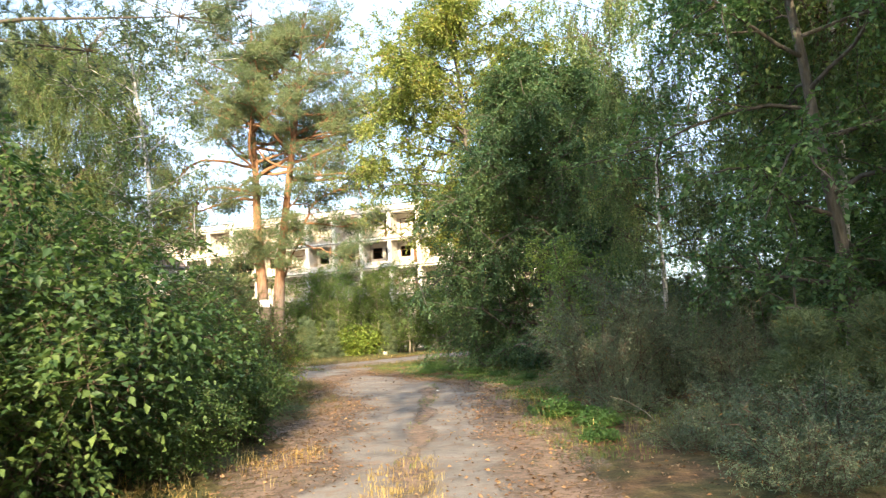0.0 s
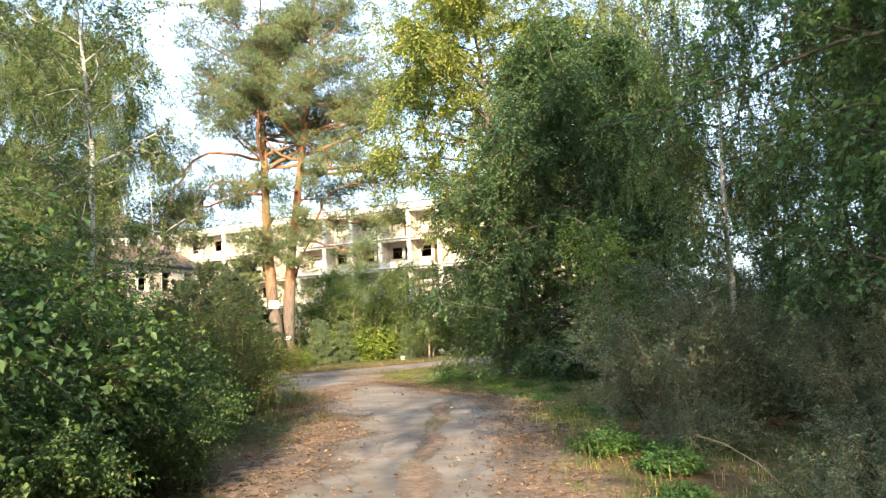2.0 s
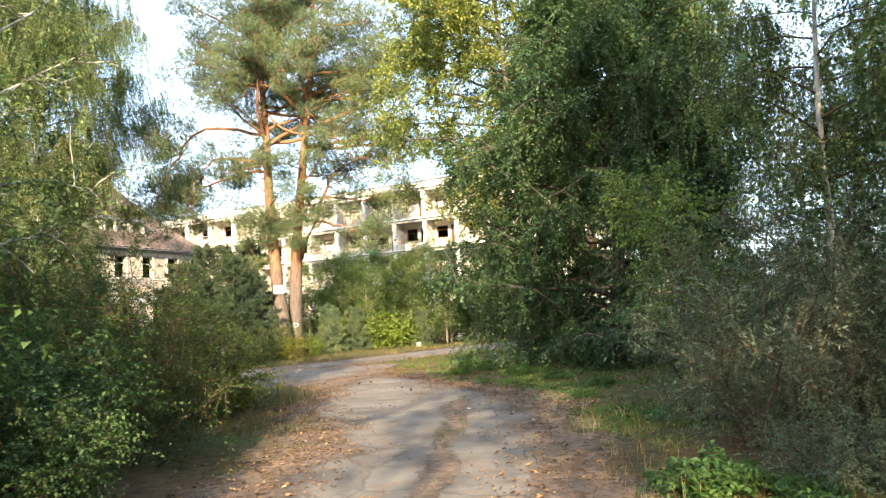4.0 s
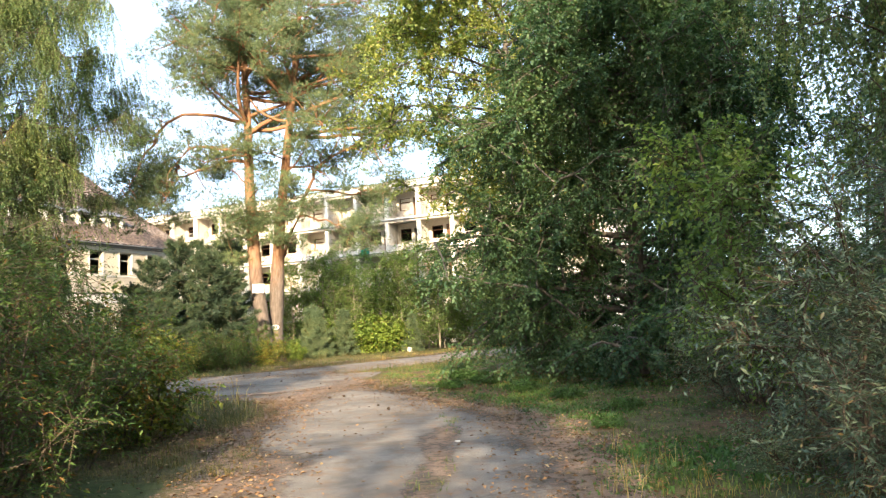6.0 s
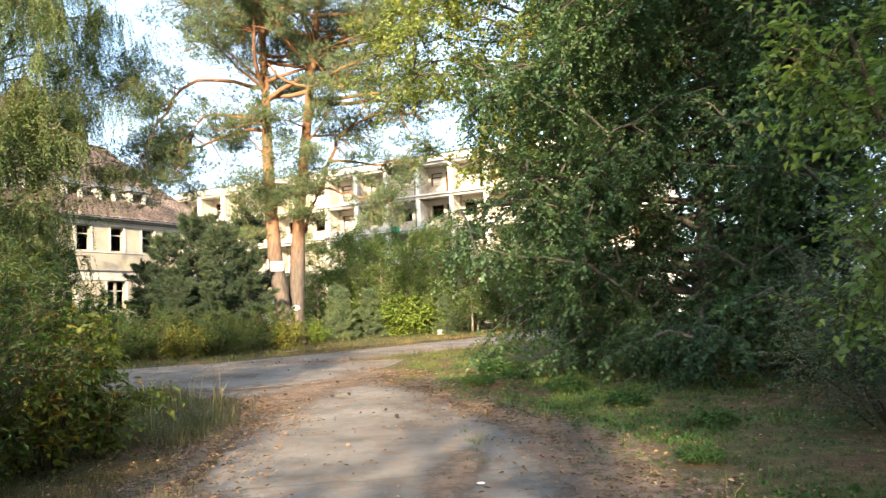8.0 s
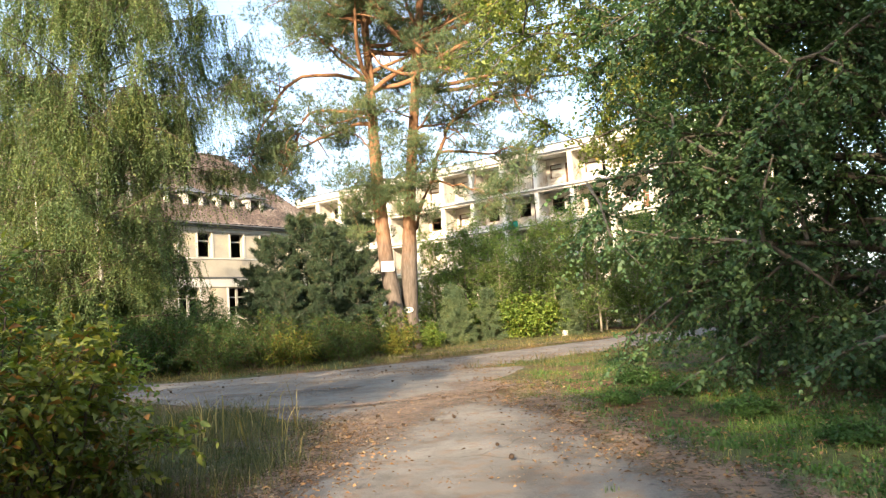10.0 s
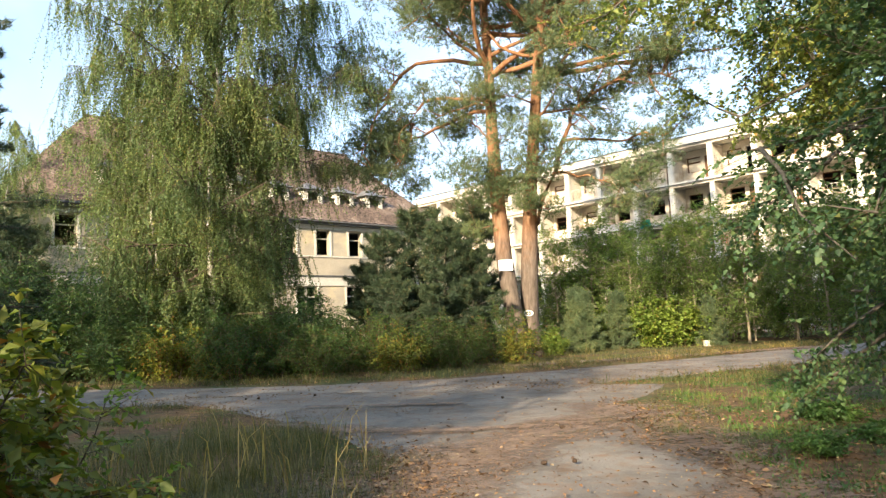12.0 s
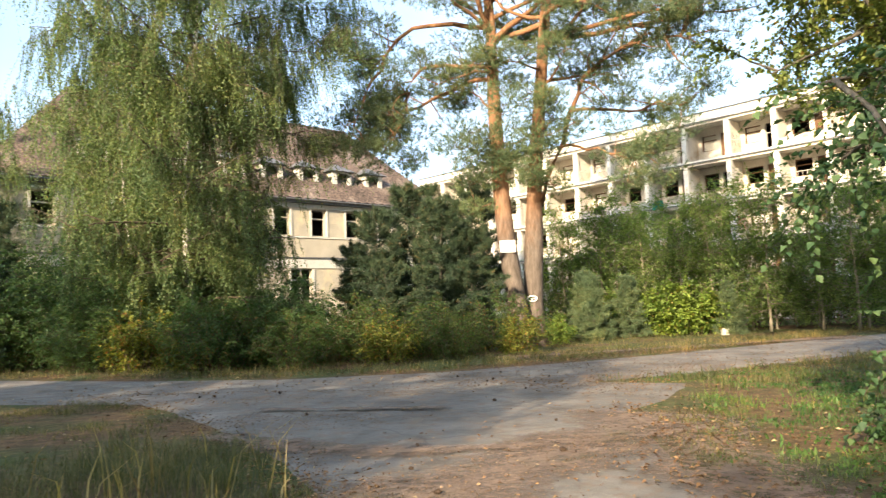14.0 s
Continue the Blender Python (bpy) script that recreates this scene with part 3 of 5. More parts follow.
# ---- ground and roads ----
LEFT_Y, LEFT_X = [-20, 8, 14, 17, 20, 22, 24, 25.5, 27, 28.2, 29.5, 31, 34], [-2.0, -2.0, -2.25, -2.7, -3.5, -4.0, -4.9, -6.6, -9.0, -11.5, -14.5, -9.0, -7.5]
RIGHT_Y, RIGHT_X = [-20, 12, 17, 19, 21, 22.6, 25.8, 29, 31, 34], [0.95, 1.05, 1.05, 0.95, 0.5, -0.5, -1.75, -2.6, -2.95, -2.8]


def walked_left(y):
    return float(np.interp(y, LEFT_Y, LEFT_X)) + 0.12 * math.sin(y * 0.9) + 0.07 * math.sin(y * 2.7)


def walked_right(y):
    return float(np.interp(y, RIGHT_Y, RIGHT_X)) + 0.10 * math.sin(y * 0.8 + 1) + 0.06 * math.sin(y * 2.3)


CROSS = [(-60, 22.0), (-44, 25.2), (-30, 29.2), (-22, 30.2), (-16, 30.4), (-11.5, 31.2), (-8, 33.2), (-5.2, 36.2), (-2.4, 40.0), (0.5, 44.5), (4, 49.0), (9, 54.0), (16, 60), (30, 70)]


def cross_line(n=140):
    c = np.array(CROSS, float)
    k = np.linspace(0, len(c) - 1, n)
    i = np.arange(len(c))
    p = np.stack([np.interp(k, i, c[:, 0]), np.interp(k, i, c[:, 1])], 1)
    for _ in range(6):
        p[1:-1] = (p[:-2] + 2 * p[1:-1] + p[2:]) / 4
    return p


def cross_distance(x, y):
    p = cross_line()
    return float(np.min(np.hypot(p[:, 0] - x, p[:, 1] - y)))


def grid_axis(lo, hi, step, far):
    inner = np.arange(lo, hi + step, step)
    g = np.array([2.0, 5, 10, 20, 45, 100, 250, 600, far])
    return np.concatenate([(lo - g)[::-1], inner, hi + g])


def on_road(x, y, margin=0.0):
    if y < 33 and walked_left(y) - margin < x < walked_right(y) + margin:
        return True
    return cross_distance(x, y) < 2.4 + margin


def build_ground():
    xs, ys = grid_axis(-30, 16, 0.5, 1500), grid_axis(-8, 62, 0.5, 1500)
    v = []
    line = cross_line()
    for y in ys:
        for x in xs:
            z = 0.0
            if -31 < x < 17 and -9 < y < 63:
                d = float(np.min(np.hypot(line[:, 0] - x, line[:, 1] - y))) - 2.6
                if y < 33:
                    d = min(d, max(walked_left(y) - x, x - walked_right(y)))
                k = min(1.0, max(0.0, (d - 0.2) / 1.5))
                z = k * (0.05 * noise.noise(Vector((x * 0.4, y * 0.4, 0))) + 0.025 * noise.noise(Vector((x * 1.7, y * 1.7, 5))) + 0.02)
            v.append((x, y, z))
    nx = len(xs)
    f = [(j * nx + i, j * nx + i + 1, (j + 1) * nx + i + 1, (j + 1) * nx + i) for j in range(len(ys) - 1) for i in range(nx - 1)]
    ob = new("ground", mesh_of("ground", np.array(v), np.array(f), M_SOIL, True))
    return tagged(ob, "forest floor of soil, moss and needle litter", "ground", kind="structure")


def strip(name, left, right, z, mat, label):
    """A sheet between two lines of points with worn, crumbling edges."""
    n, m = len(left), 9
    v, f = [], []
    for i in range(n):
        for j in range(m):
            k = j / (m - 1)
            x = left[i][0] * (1 - k) + right[i][0] * k
            y = left[i][1] * (1 - k) + right[i][1] * k
            if j in (0, m - 1):
                x += 0.16 * noise.noise(Vector((x * 2, y * 2, 1)))
                y += 0.16 * noise.noise(Vector((x * 2, y * 2, 9)))
            zz = -0.03 if j in (0, m - 1) else z + 0.008 * noise.noise(Vector((x * 0.5, y * 0.5, 3)))
            v.append((x, y, zz))
    for i in range(n - 1):
        for j in range(m - 1):
            f.append((i * m + j, i * m + j + 1, (i + 1) * m + j + 1, (i + 1) * m + j))
    ob = new(name, mesh_of(name, np.array(v), np.array(f), mat, True))
    return tagged(ob, label, "road", kind="structure")


build_ground()
yy = np.linspace(-14, 33, 220)
strip("road_walked", [(walked_left(y), y) for y in yy], [(walked_right(y), y) for y in yy], 0.022, M_ASPHALT, "old cracked asphalt track strewn with needles")
cl = cross_line()
cd = np.gradient(cl, axis=0)
cd /= np.linalg.norm(cd, axis=1, keepdims=True)
cn = np.stack([-cd[:, 1], cd[:, 0]], 1)
strip("road_cross", cl + cn * 2.4, cl - cn * 2.4, 0.034, M_ASPHALT, "worn grey asphalt road curving through the woods")

def frame_mesh(a, b, zb, zt):
    bm = bmesh.new()
    y0, y1 = 0.16, 0.22
    box_into(bm, a, y0, zb, a + 0.06, y1, zt)
    box_into(bm, b - 0.06, y0, zb, b, y1, zt)
    box_into(bm, a + 0.06, y0, zt - 0.06, b - 0.06, y1, zt)
    box_into(bm, a + 0.06, y0, zb, b - 0.06, y1, zb + 0.07)
    t = zb + (zt - zb) * 0.66
    box_into(bm, a + 0.06, y0 - 0.01, t - 0.04, b - 0.06, y1, t + 0.04)
    if b - a > 1.3:
        box_into(bm, (a + b) / 2 - 0.09, y0 - 0.01, zb + 0.07, (a + b) / 2 + 0.09, y1, zt - 0.06)
    return bm


# ---- the long building with open balconies ----
BAY, STOREY = 3.08, 2.75
SLABS = [5.3 + STOREY * k for k in range(-1, 4)]     # floors of the storeys, the last carries the roof


def build_block():
    ang = math.degrees(math.atan2(-0.36, 0.93))
    block = root("apartment_building", "derelict cream apartment block with open balcony bays", "building", m=pose(-1.95, 68.9, 0, 0, 0, ang))
    x0, x1, deep, back = -33.9, 4 * BAY, 1.9, 12.0
    col_h = STOREY - 0.34
    me_col = bpy.data.meshes.new("column")
    bm = box(-0.17, 0, 0, 0.17, 0.3, col_h, 0.015)
    bm.to_mesh(me_col)
    bm.free()
    me_col.materials.append(M_TRIM)
    me_part = bpy.data.meshes.new("partition")
    bm = box(-0.08, 0.3, 0, 0.08, deep, col_h)
    bm.to_mesh(me_part)
    bm.free()
    me_part.materials.append(M_PLASTER)
    me_door = bpy.data.meshes.new("door")
    bm = box(0, 0, 0, 0.85, 0.06, 2.0)
    box_into(bm, 0.1, -0.015, 0.15, 0.75, 0, 0.9)
    box_into(bm, 0.1, -0.015, 1.05, 0.75, 0, 1.85)
    bm.to_mesh(me_door)
    bm.free()
    me_door.materials.append(M_DOOR)
    me_par = bpy.data.meshes.new("parapet")
    bm = box(0.17, 0.03, 0, BAY - 0.17, 0.13, 0.45, 0.01)
    bm.to_mesh(me_par)
    bm.free()
    me_par.materials.append(M_PLASTER)
    me_back = bpy.data.meshes.new("back_wall")
    bm = bmesh.new()          # wall of one bay with a door and a window opening
    wx = [0, 0.35, 1.45, 1.75, 2.6, BAY]
    wall = deep
    box_into(bm, wx[0], wall, 0, wx[1], wall + 0.25, col_h + 0.1)
    box_into(bm, wx[1], wall, 0, wx[2], wall + 0.25, 0.9)
    box_into(bm, wx[1], wall, 2.02, wx[2], wall + 0.25, col_h + 0.1)
    box_into(bm, wx[2], wall, 0, wx[3], wall + 0.25, col_h + 0.1)
    box_into(bm, wx[3], wall, 2.02, wx[4], wall + 0.25, col_h + 0.1)
    box_into(bm, wx[4], wall, 0, wx[5], wall + 0.25, col_h + 0.1)
    bm.to_mesh(me_back)
    bm.free()
    me_back.materials.append(M_PLASTER)
    me_bar = bpy.data.meshes.new("bar")
    bm = box(0, 0, 0, 0.025, 0.025, 0.944)
    bm.to_mesh(me_bar)
    bm.free()
    me_bar.materials.append(M_FRAME)
    rng = random.Random(4)

    def inst(name, me, x, z, par=None, turn=0):
        ob = new(name, me)
        ob.parent = par or block
        ob.matrix_local = pose(x, 0, z, 0, 0, turn)
        return ob

    n0, n1 = -11, 4
    for s, z in enumerate(SLABS):
        roof = s == len(SLABS) - 1
        part("roof_slab" if roof else "slab", box(x0, -0.12, z - 0.2, x1, deep + 0.3, z, 0.02), M_TRIM, block)
        # dark strip that stands in for the shadow line along the slab edge
        part("shadow_line", box(x0, -0.15, z - 0.2, x1, -0.123, z - 0.13), M_ZINC, block, "dark strip painting the shadow line under the slab")
        part("edge_beam", box(x0, -0.02, z - 0.36, x1, 0.24, z - 0.203), M_PLASTER, block)
        if roof:
            part("parapet", box(x0, -0.06, z + 0.003, x1, 0.2, z + 0.42, 0.02), M_TRIM, block, "weathered roof parapet")
            part("capping", box(x0 - 0.05, -0.14, z + 0.423, x1, 0.26, z + 0.5, 0.01), M_ZINC, block, "dark sheet-metal capping")
            continue
        for k in range(n0, n1 + 1):
            x = k * BAY
            inst("column", me_col, x, z + 0.002)
            inst("partition", me_part, x, z + 0.002)
            if k == n1:
                continue
            inst("back_wall", me_back, x, z + 0.002)
            w = part("window_frame", frame_mesh(x + 0.35, x + 1.45, z + 0.9, z + 2.02), M_DOOR, block)
            w.matrix_local = pose(0, deep, 0)
            if rng.random() < 0.6:
                part("boarding", box(x + 0.42, deep + 0.24, z + 0.98, x + 1.38, deep + 0.26, z + 1.95), M_TRIM, block, "pale boarded window")
            if rng.random() < 0.65:
                d = inst("door", me_door, x + 1.75, z + 0.003)
                d.matrix_local = pose(x + 1.75, deep + 0.09, z + 0.003, 0, 0, 0)
            if rng.random() < 0.7:
                inst("parapet", me_par, x, z + 0.002)
            if rng.random() < 0.35:
                rail = part("railing", box(x + 0.2, 0.15, z + 0.95, x + 2.85, 0.2, z + 0.99), M_FRAME, block, "rusty balcony railing")
                for q in range(9):
                    bar = new("bar", me_bar)
                    bar.parent = rail
                    bar.matrix_local = pose(x + 0.3 + q * 0.28, 0.16, z + 0.004)
    part("base_wall", box(x0, 0.4, -0.2, x1, deep, SLABS[0] - 0.21), M_PLASTER, block)
    # solid block whose dark colour paints the depth of unlit rooms
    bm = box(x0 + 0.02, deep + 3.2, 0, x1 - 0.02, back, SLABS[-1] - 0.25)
    part("core", bm, M_DARK, block, "gutted rooms, their shade painted as dark colour")
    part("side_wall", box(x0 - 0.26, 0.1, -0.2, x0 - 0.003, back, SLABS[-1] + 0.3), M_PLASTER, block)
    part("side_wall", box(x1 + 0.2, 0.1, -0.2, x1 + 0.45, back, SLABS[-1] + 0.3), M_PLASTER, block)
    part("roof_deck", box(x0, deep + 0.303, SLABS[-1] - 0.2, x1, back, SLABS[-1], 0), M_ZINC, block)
    for k in range(-10, 4, 3):     # cross walls of the rooms behind, coloured as dark as unlit space
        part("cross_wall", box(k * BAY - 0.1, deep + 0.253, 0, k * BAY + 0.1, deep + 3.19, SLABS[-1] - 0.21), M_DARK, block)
    # room floors in the same painted darkness
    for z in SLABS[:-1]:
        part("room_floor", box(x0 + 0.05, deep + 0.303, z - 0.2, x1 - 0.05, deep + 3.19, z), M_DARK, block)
    # graffiti strokes on two partitions
    for kx, kz, mat in ((-2, 2, M_INK), (-1, 1, M_REDPAINT), (1, 0, M_REDPAINT), (-1, 3, M_ZINC)):
        bm = bmesh.new()
        for q in range(5):
            box_into(bm, kx * BAY + 0.081, 0.6 + q * 0.22, SLABS[kz] + 0.7 + 0.2 * (q % 2), kx * BAY + 0.087, 0.68 + q * 0.22, SLABS[kz] + 1.6 - 0.15 * (q % 3))
        part("graffiti", bm, mat, block, "sprayed strokes of paint")
    return block


block = build_block()
cloth = root("cloth", "green cloth hung over a balcony edge", "cloth", m=block.matrix_world @ pose(-3 * BAY + 0.9, -0.1, SLABS[2] + 0.0))
bm = bmesh.new()
bmesh.ops.create_grid(bm, x_segments=8, y_segments=8, size=0.5)
for v in bm.verts:
    a, b = v.co.x, v.co.y
    v.co = Vector((a * 0.8, -0.07 - 0.05 * math.sin(a * 9) * (0.5 - b), b * 0.5 + 0.1 + 0.06 * math.sin(a * 5)))
bmesh.ops.solidify(bm, geom=bm.faces[:], thickness=0.012)
part("fabric", bm, M_GREENCLOTH, cloth)


# ---- the old house with dormers ----
def build_house():
    ang = math.degrees(math.atan2(0.93, 0.36))
    house = root("house", "abandoned two-storey rendered house with tiled hip roof", "house", m=pose(-27.02, 58.11, 0, 0, 0, ang))
    x0, x1, deep, eave, ridge = -20.3, 9.2, 11.0, 8.45, 14.7
    upper = [(-18.06 + 2.58 * k, -17.0 + 2.58 * k) for k in range(0, 11)]
    lower = [(-15.6, -14.1), (-11.7, -10.2), (-7.9, -6.4), (-4.1, -2.6), (-0.3, 1.2), (3.5, 5.0)]
    bm = bmesh.new()

    def storey(z0, z1, zb, zt, holes):
        box_into(bm, x0, 0, z0, x1, 0.4, zb)
        box_into(bm, x0, 0, zt, x1, 0.4, z1)
        edges = [x0] + [e for h in holes for e in h] + [x1]
        for a, b in zip(edges[::2], edges[1::2]):
            box_into(bm, a, 0, zb, b, 0.4, zt)

    storey(-0.2, 4.6, 2.3, 4.24, lower)
    storey(4.6, eave - 0.2, 6.25, 7.93, upper)
    part("front_wall", bm, M_HOUSE, house)
    part("side_wall", box(x0, 0.403, -0.2, x0 + 0.4, deep, eave - 0.2), M_HOUSE, house)
    part("side_wall", box(x1 - 0.4, 0.403, -0.2, x1, deep, eave - 0.2), M_HOUSE, house)
    part("rear_wall", box(x0 + 0.403, deep - 0.4, -0.2, x1 - 0.403, deep, eave - 0.2), M_HOUSE, house)
    # inner wall and floors carry the rooms' shade in their colour
    part("inner_wall", box(x0 + 0.41, 4.0, 0, x1 - 0.41, 4.2, eave - 0.3), M_DARK, house, "gutted rooms, their shade painted as dark colour")
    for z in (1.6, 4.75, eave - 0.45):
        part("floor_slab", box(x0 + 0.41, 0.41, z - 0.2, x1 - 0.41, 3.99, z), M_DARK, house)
    part("string_course", box(x0 - 0.05, -0.06, 4.27, x1 + 0.05, -0.003, 4.86, 0.01), M_HOUSETRIM, house, "pale painted band between the storeys")
    part("cornice", box(x0 - 0.09, -0.12, 4.863, x1 + 0.09, -0.003, 4.96, 0.01), M_ZINC, house)
    part("sill_band", box(x0, -0.05, 6.13, x1, -0.003, 6.22, 0.01), M_HOUSETRIM, house)
    part("eave_band", box(x0, -0.05, 7.98, x1, -0.003, 8.25, 0.01), M_HOUSETRIM, house)
    for a, b, zb, zt in [(*h, 6.25, 7.93) for h in upper] + [(*h, 2.3, 4.24) for h in lower]:
        w = part("window_frame", frame_mesh(a, b, zb, zt), M_FRAME, house)
        part("window_surround", box(a - 0.14, -0.04, zb, a, -0.003, zt), M_HOUSETRIM, w)
        part("window_surround", box(b, -0.04, zb, b + 0.14, -0.003, zt), M_HOUSETRIM, w)
    # roof in overlapping courses
    rin = 5.4
    slopes = [((x0 - 0.4, -0.4), (x1 + 0.4, -0.4), (x1 - 5.3, rin), (x0 + 5.3, rin)),
              ((x1 + 0.4, deep + 0.4), (x0 - 0.4, deep + 0.4), (x0 + 5.3, rin), (x1 - 5.3, rin)),
              ((x0 - 0.4, deep + 0.4), (x0 - 0.4, -0.4), (x0 + 5.3, rin), (x0 + 5.3, rin)),
              ((x1 + 0.4, -0.4), (x1 + 0.4, deep + 0.4), (x1 - 5.3, rin), (x1 - 5.3, rin))]
    n = 26
    for sl in slopes:
        a, b, c, d = [Vector((p[0], p[1], 0)) for p in sl]
        tiles_v, tiles_f = [], []
        for i in range(n):
            k0, k1 = i / n, min(1.0, (i + 1.12) / n)
            for k, lift in ((k0, 0.10), (k1, 0.012)):
                kz = k + 0.12 * k * (k - 1)        # slight bell-cast at the eaves
                z = eave + (ridge - eave) * kz
                p, q = a.lerp(d, k), b.lerp(c, k)
                m = 96
                for j in range(m + 1):
                    w = p.lerp(q, j / m)
                    wave = 0.03 * math.cos(j * math.pi)
                    tiles_v.append((w.x, w.y, z + lift + wave))
            o = i * 2 * 97
            if i:
                tiles_f += [(o - 97 + j, o - 96 + j, o + j + 1, o + j) for j in range(96)]
            tiles_f += [(o + j, o + j + 1, o + 97 + j + 1, o + 97 + j) for j in range(96)]
        part("roof_slope", mesh_of("roof_slope", np.array(tiles_v), np.array(tiles_f), M_TILE), M_TILE, house, "weathered red-brown roof tiles")
    part("gutter", box(x0 - 0.5, -0.55, eave - 0.08, x1 + 0.5, -0.4, eave + 0.03, 0.03), M_ZINC, house)
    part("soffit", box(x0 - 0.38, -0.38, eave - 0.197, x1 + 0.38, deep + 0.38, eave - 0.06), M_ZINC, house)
    part("ridge_cap", box(x0 + 5.2, rin - 0.12, ridge - 0.02, x1 - 5.2, rin + 0.12, ridge + 0.12, 0.05), M_TILE, house)
    for k in range(1, 9):
        cx = -17.53 + 2.58 * k
        if cx > 6.2 or cx < -15.5:
            continue
        yf, zb, zt = 1.0, 9.45, 10.75
        bm = bmesh.new()
        box_into(bm, cx - 0.72, yf, zb, cx - 0.42, yf + 0.12, zt)
        box_into(bm, cx + 0.42, yf, zb, cx + 0.72, yf + 0.12, zt)
        box_into(bm, cx - 0.42, yf, zt - 0.12, cx + 0.42, yf + 0.12, zt)
        box_into(bm, cx - 0.42, yf, zb, cx + 0.42, yf + 0.12, zb + 0.1)
        box_into(bm, cx - 0.72, yf + 0.12, zb, cx - 0.62, yf + 2.4, zt)
        box_into(bm, cx + 0.62, yf + 0.12, zb, cx + 0.72, yf + 2.4, zt)
        dm = part("dormer", bm, M_HOUSETRIM, house, "small dormer with an empty window")
        # dark panel that paints the unlit space behind the dormer opening
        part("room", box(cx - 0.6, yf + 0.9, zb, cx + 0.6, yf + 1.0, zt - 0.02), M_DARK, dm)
        bm = bmesh.new()
        p = [(cx - 1.0, yf - 0.3, zt - 0.02), (cx + 1.0, yf - 0.3, zt - 0.02), (cx + 1.0, yf + 2.4, zt + 0.05), (cx - 1.0, yf + 2.4, zt + 0.05),
             (cx, yf + 0.75, zt + 0.62), (cx, yf + 2.9, zt + 0.62)]
        vs = [bm.verts.new(q) for q in p]
        for q in ((0, 1, 4), (1, 2, 5, 4), (3, 0, 4, 5), (0, 3, 2, 1)):
            bm.faces.new([vs[i] for i in q])
        part("dormer_roof", bm, M_ZINC, dm, "grey slate dormer roof")
    return house


build_house()

# ---- the two old pines ----
GA, GB = (-10.45, 44.4), (-10.15, 45.2)


def limb_set(seed, h0, h1, n, ln0, ln1):
    r = random.Random(seed)
    return [(h0 + (h1 - h0) * (i + r.random() * 0.6) / n, r.uniform(0, 360) if i % 2 else (i * 137.5) % 360, r.uniform(-5, 35), (ln0 + (ln1 - ln0) * i / n) * r.uniform(0.75, 1.2)) for i in range(n)]


pine_a = grow_pine("pine_tree", "tall old pine with orange upper trunk and white notice", 11,
                   [(0, 0, -0.1), (-0.12, -0.05, 1.5), (-0.42, -0.1, 4), (-0.56, -0.1, 6.2), (-0.72, 0.1, 9), (-0.8, 0.3, 12), (-1.0, 0.5, 16), (-0.9, 0.6, 23.0)],
                   [0.42, 0.36, 0.33, 0.30, 0.25, 0.20, 0.15, 0.03],
                   [[(-0.8, 0.3, 12.2), (-2.2, 0.2, 12.6), (-3.9, 0.2, 13.0), (-5.3, 0.2, 12.4), (-5.7, 0.2, 11.4), (-6.5, 0.2, 12.0), (-7.6, 0.3, 12.6)],
                    [(-0.75, 0.2, 10.6), (-2.2, 0.2, 11.0), (-3.6, 0.0, 11.1), (-4.2, -0.1, 10.4), (-4.6, -0.2, 9.0), (-5.0, -0.2, 8.2)],
                    [(-0.75, 0.2, 10.2), (-2.0, 0.6, 10.4), (-4.0, 0.9, 9.9), (-6.2, 1.0, 9.4), (-8.0, 1.0, 9.8)],
                    [(-5.5, 0.2, 11.6), (-6.0, -0.2, 10.8), (-6.4, -0.4, 9.6), (-6.8, -0.5, 8.8), (-7.4, -0.5, 8.4)],
                    [(-4.3, -0.1, 10.2), (-4.9, 0.3, 9.2), (-5.5, 0.4, 8.4), (-5.9, 0.5, 8.0), (-6.4, 0.5, 8.3)],
                    (6.3, 175, 15, 1.6), (5.4, 190, -5, 1.2), (7.6, 20, 5, 1.8), (7.0, 265, 5, 1.5), (8.2, 285, 10, 1.9), (6.4, 310, 0, 1.3), (9.0, 170, 20, 2.2), (9.8, 300, 10, 2.0), (10.4, 240, 10, 2.4)] + limb_set(5, 11.5, 22.6, 38, 5.8, 3.2), M_NEEDLE, 85, "pair of pines")
put(pine_a, *GA)
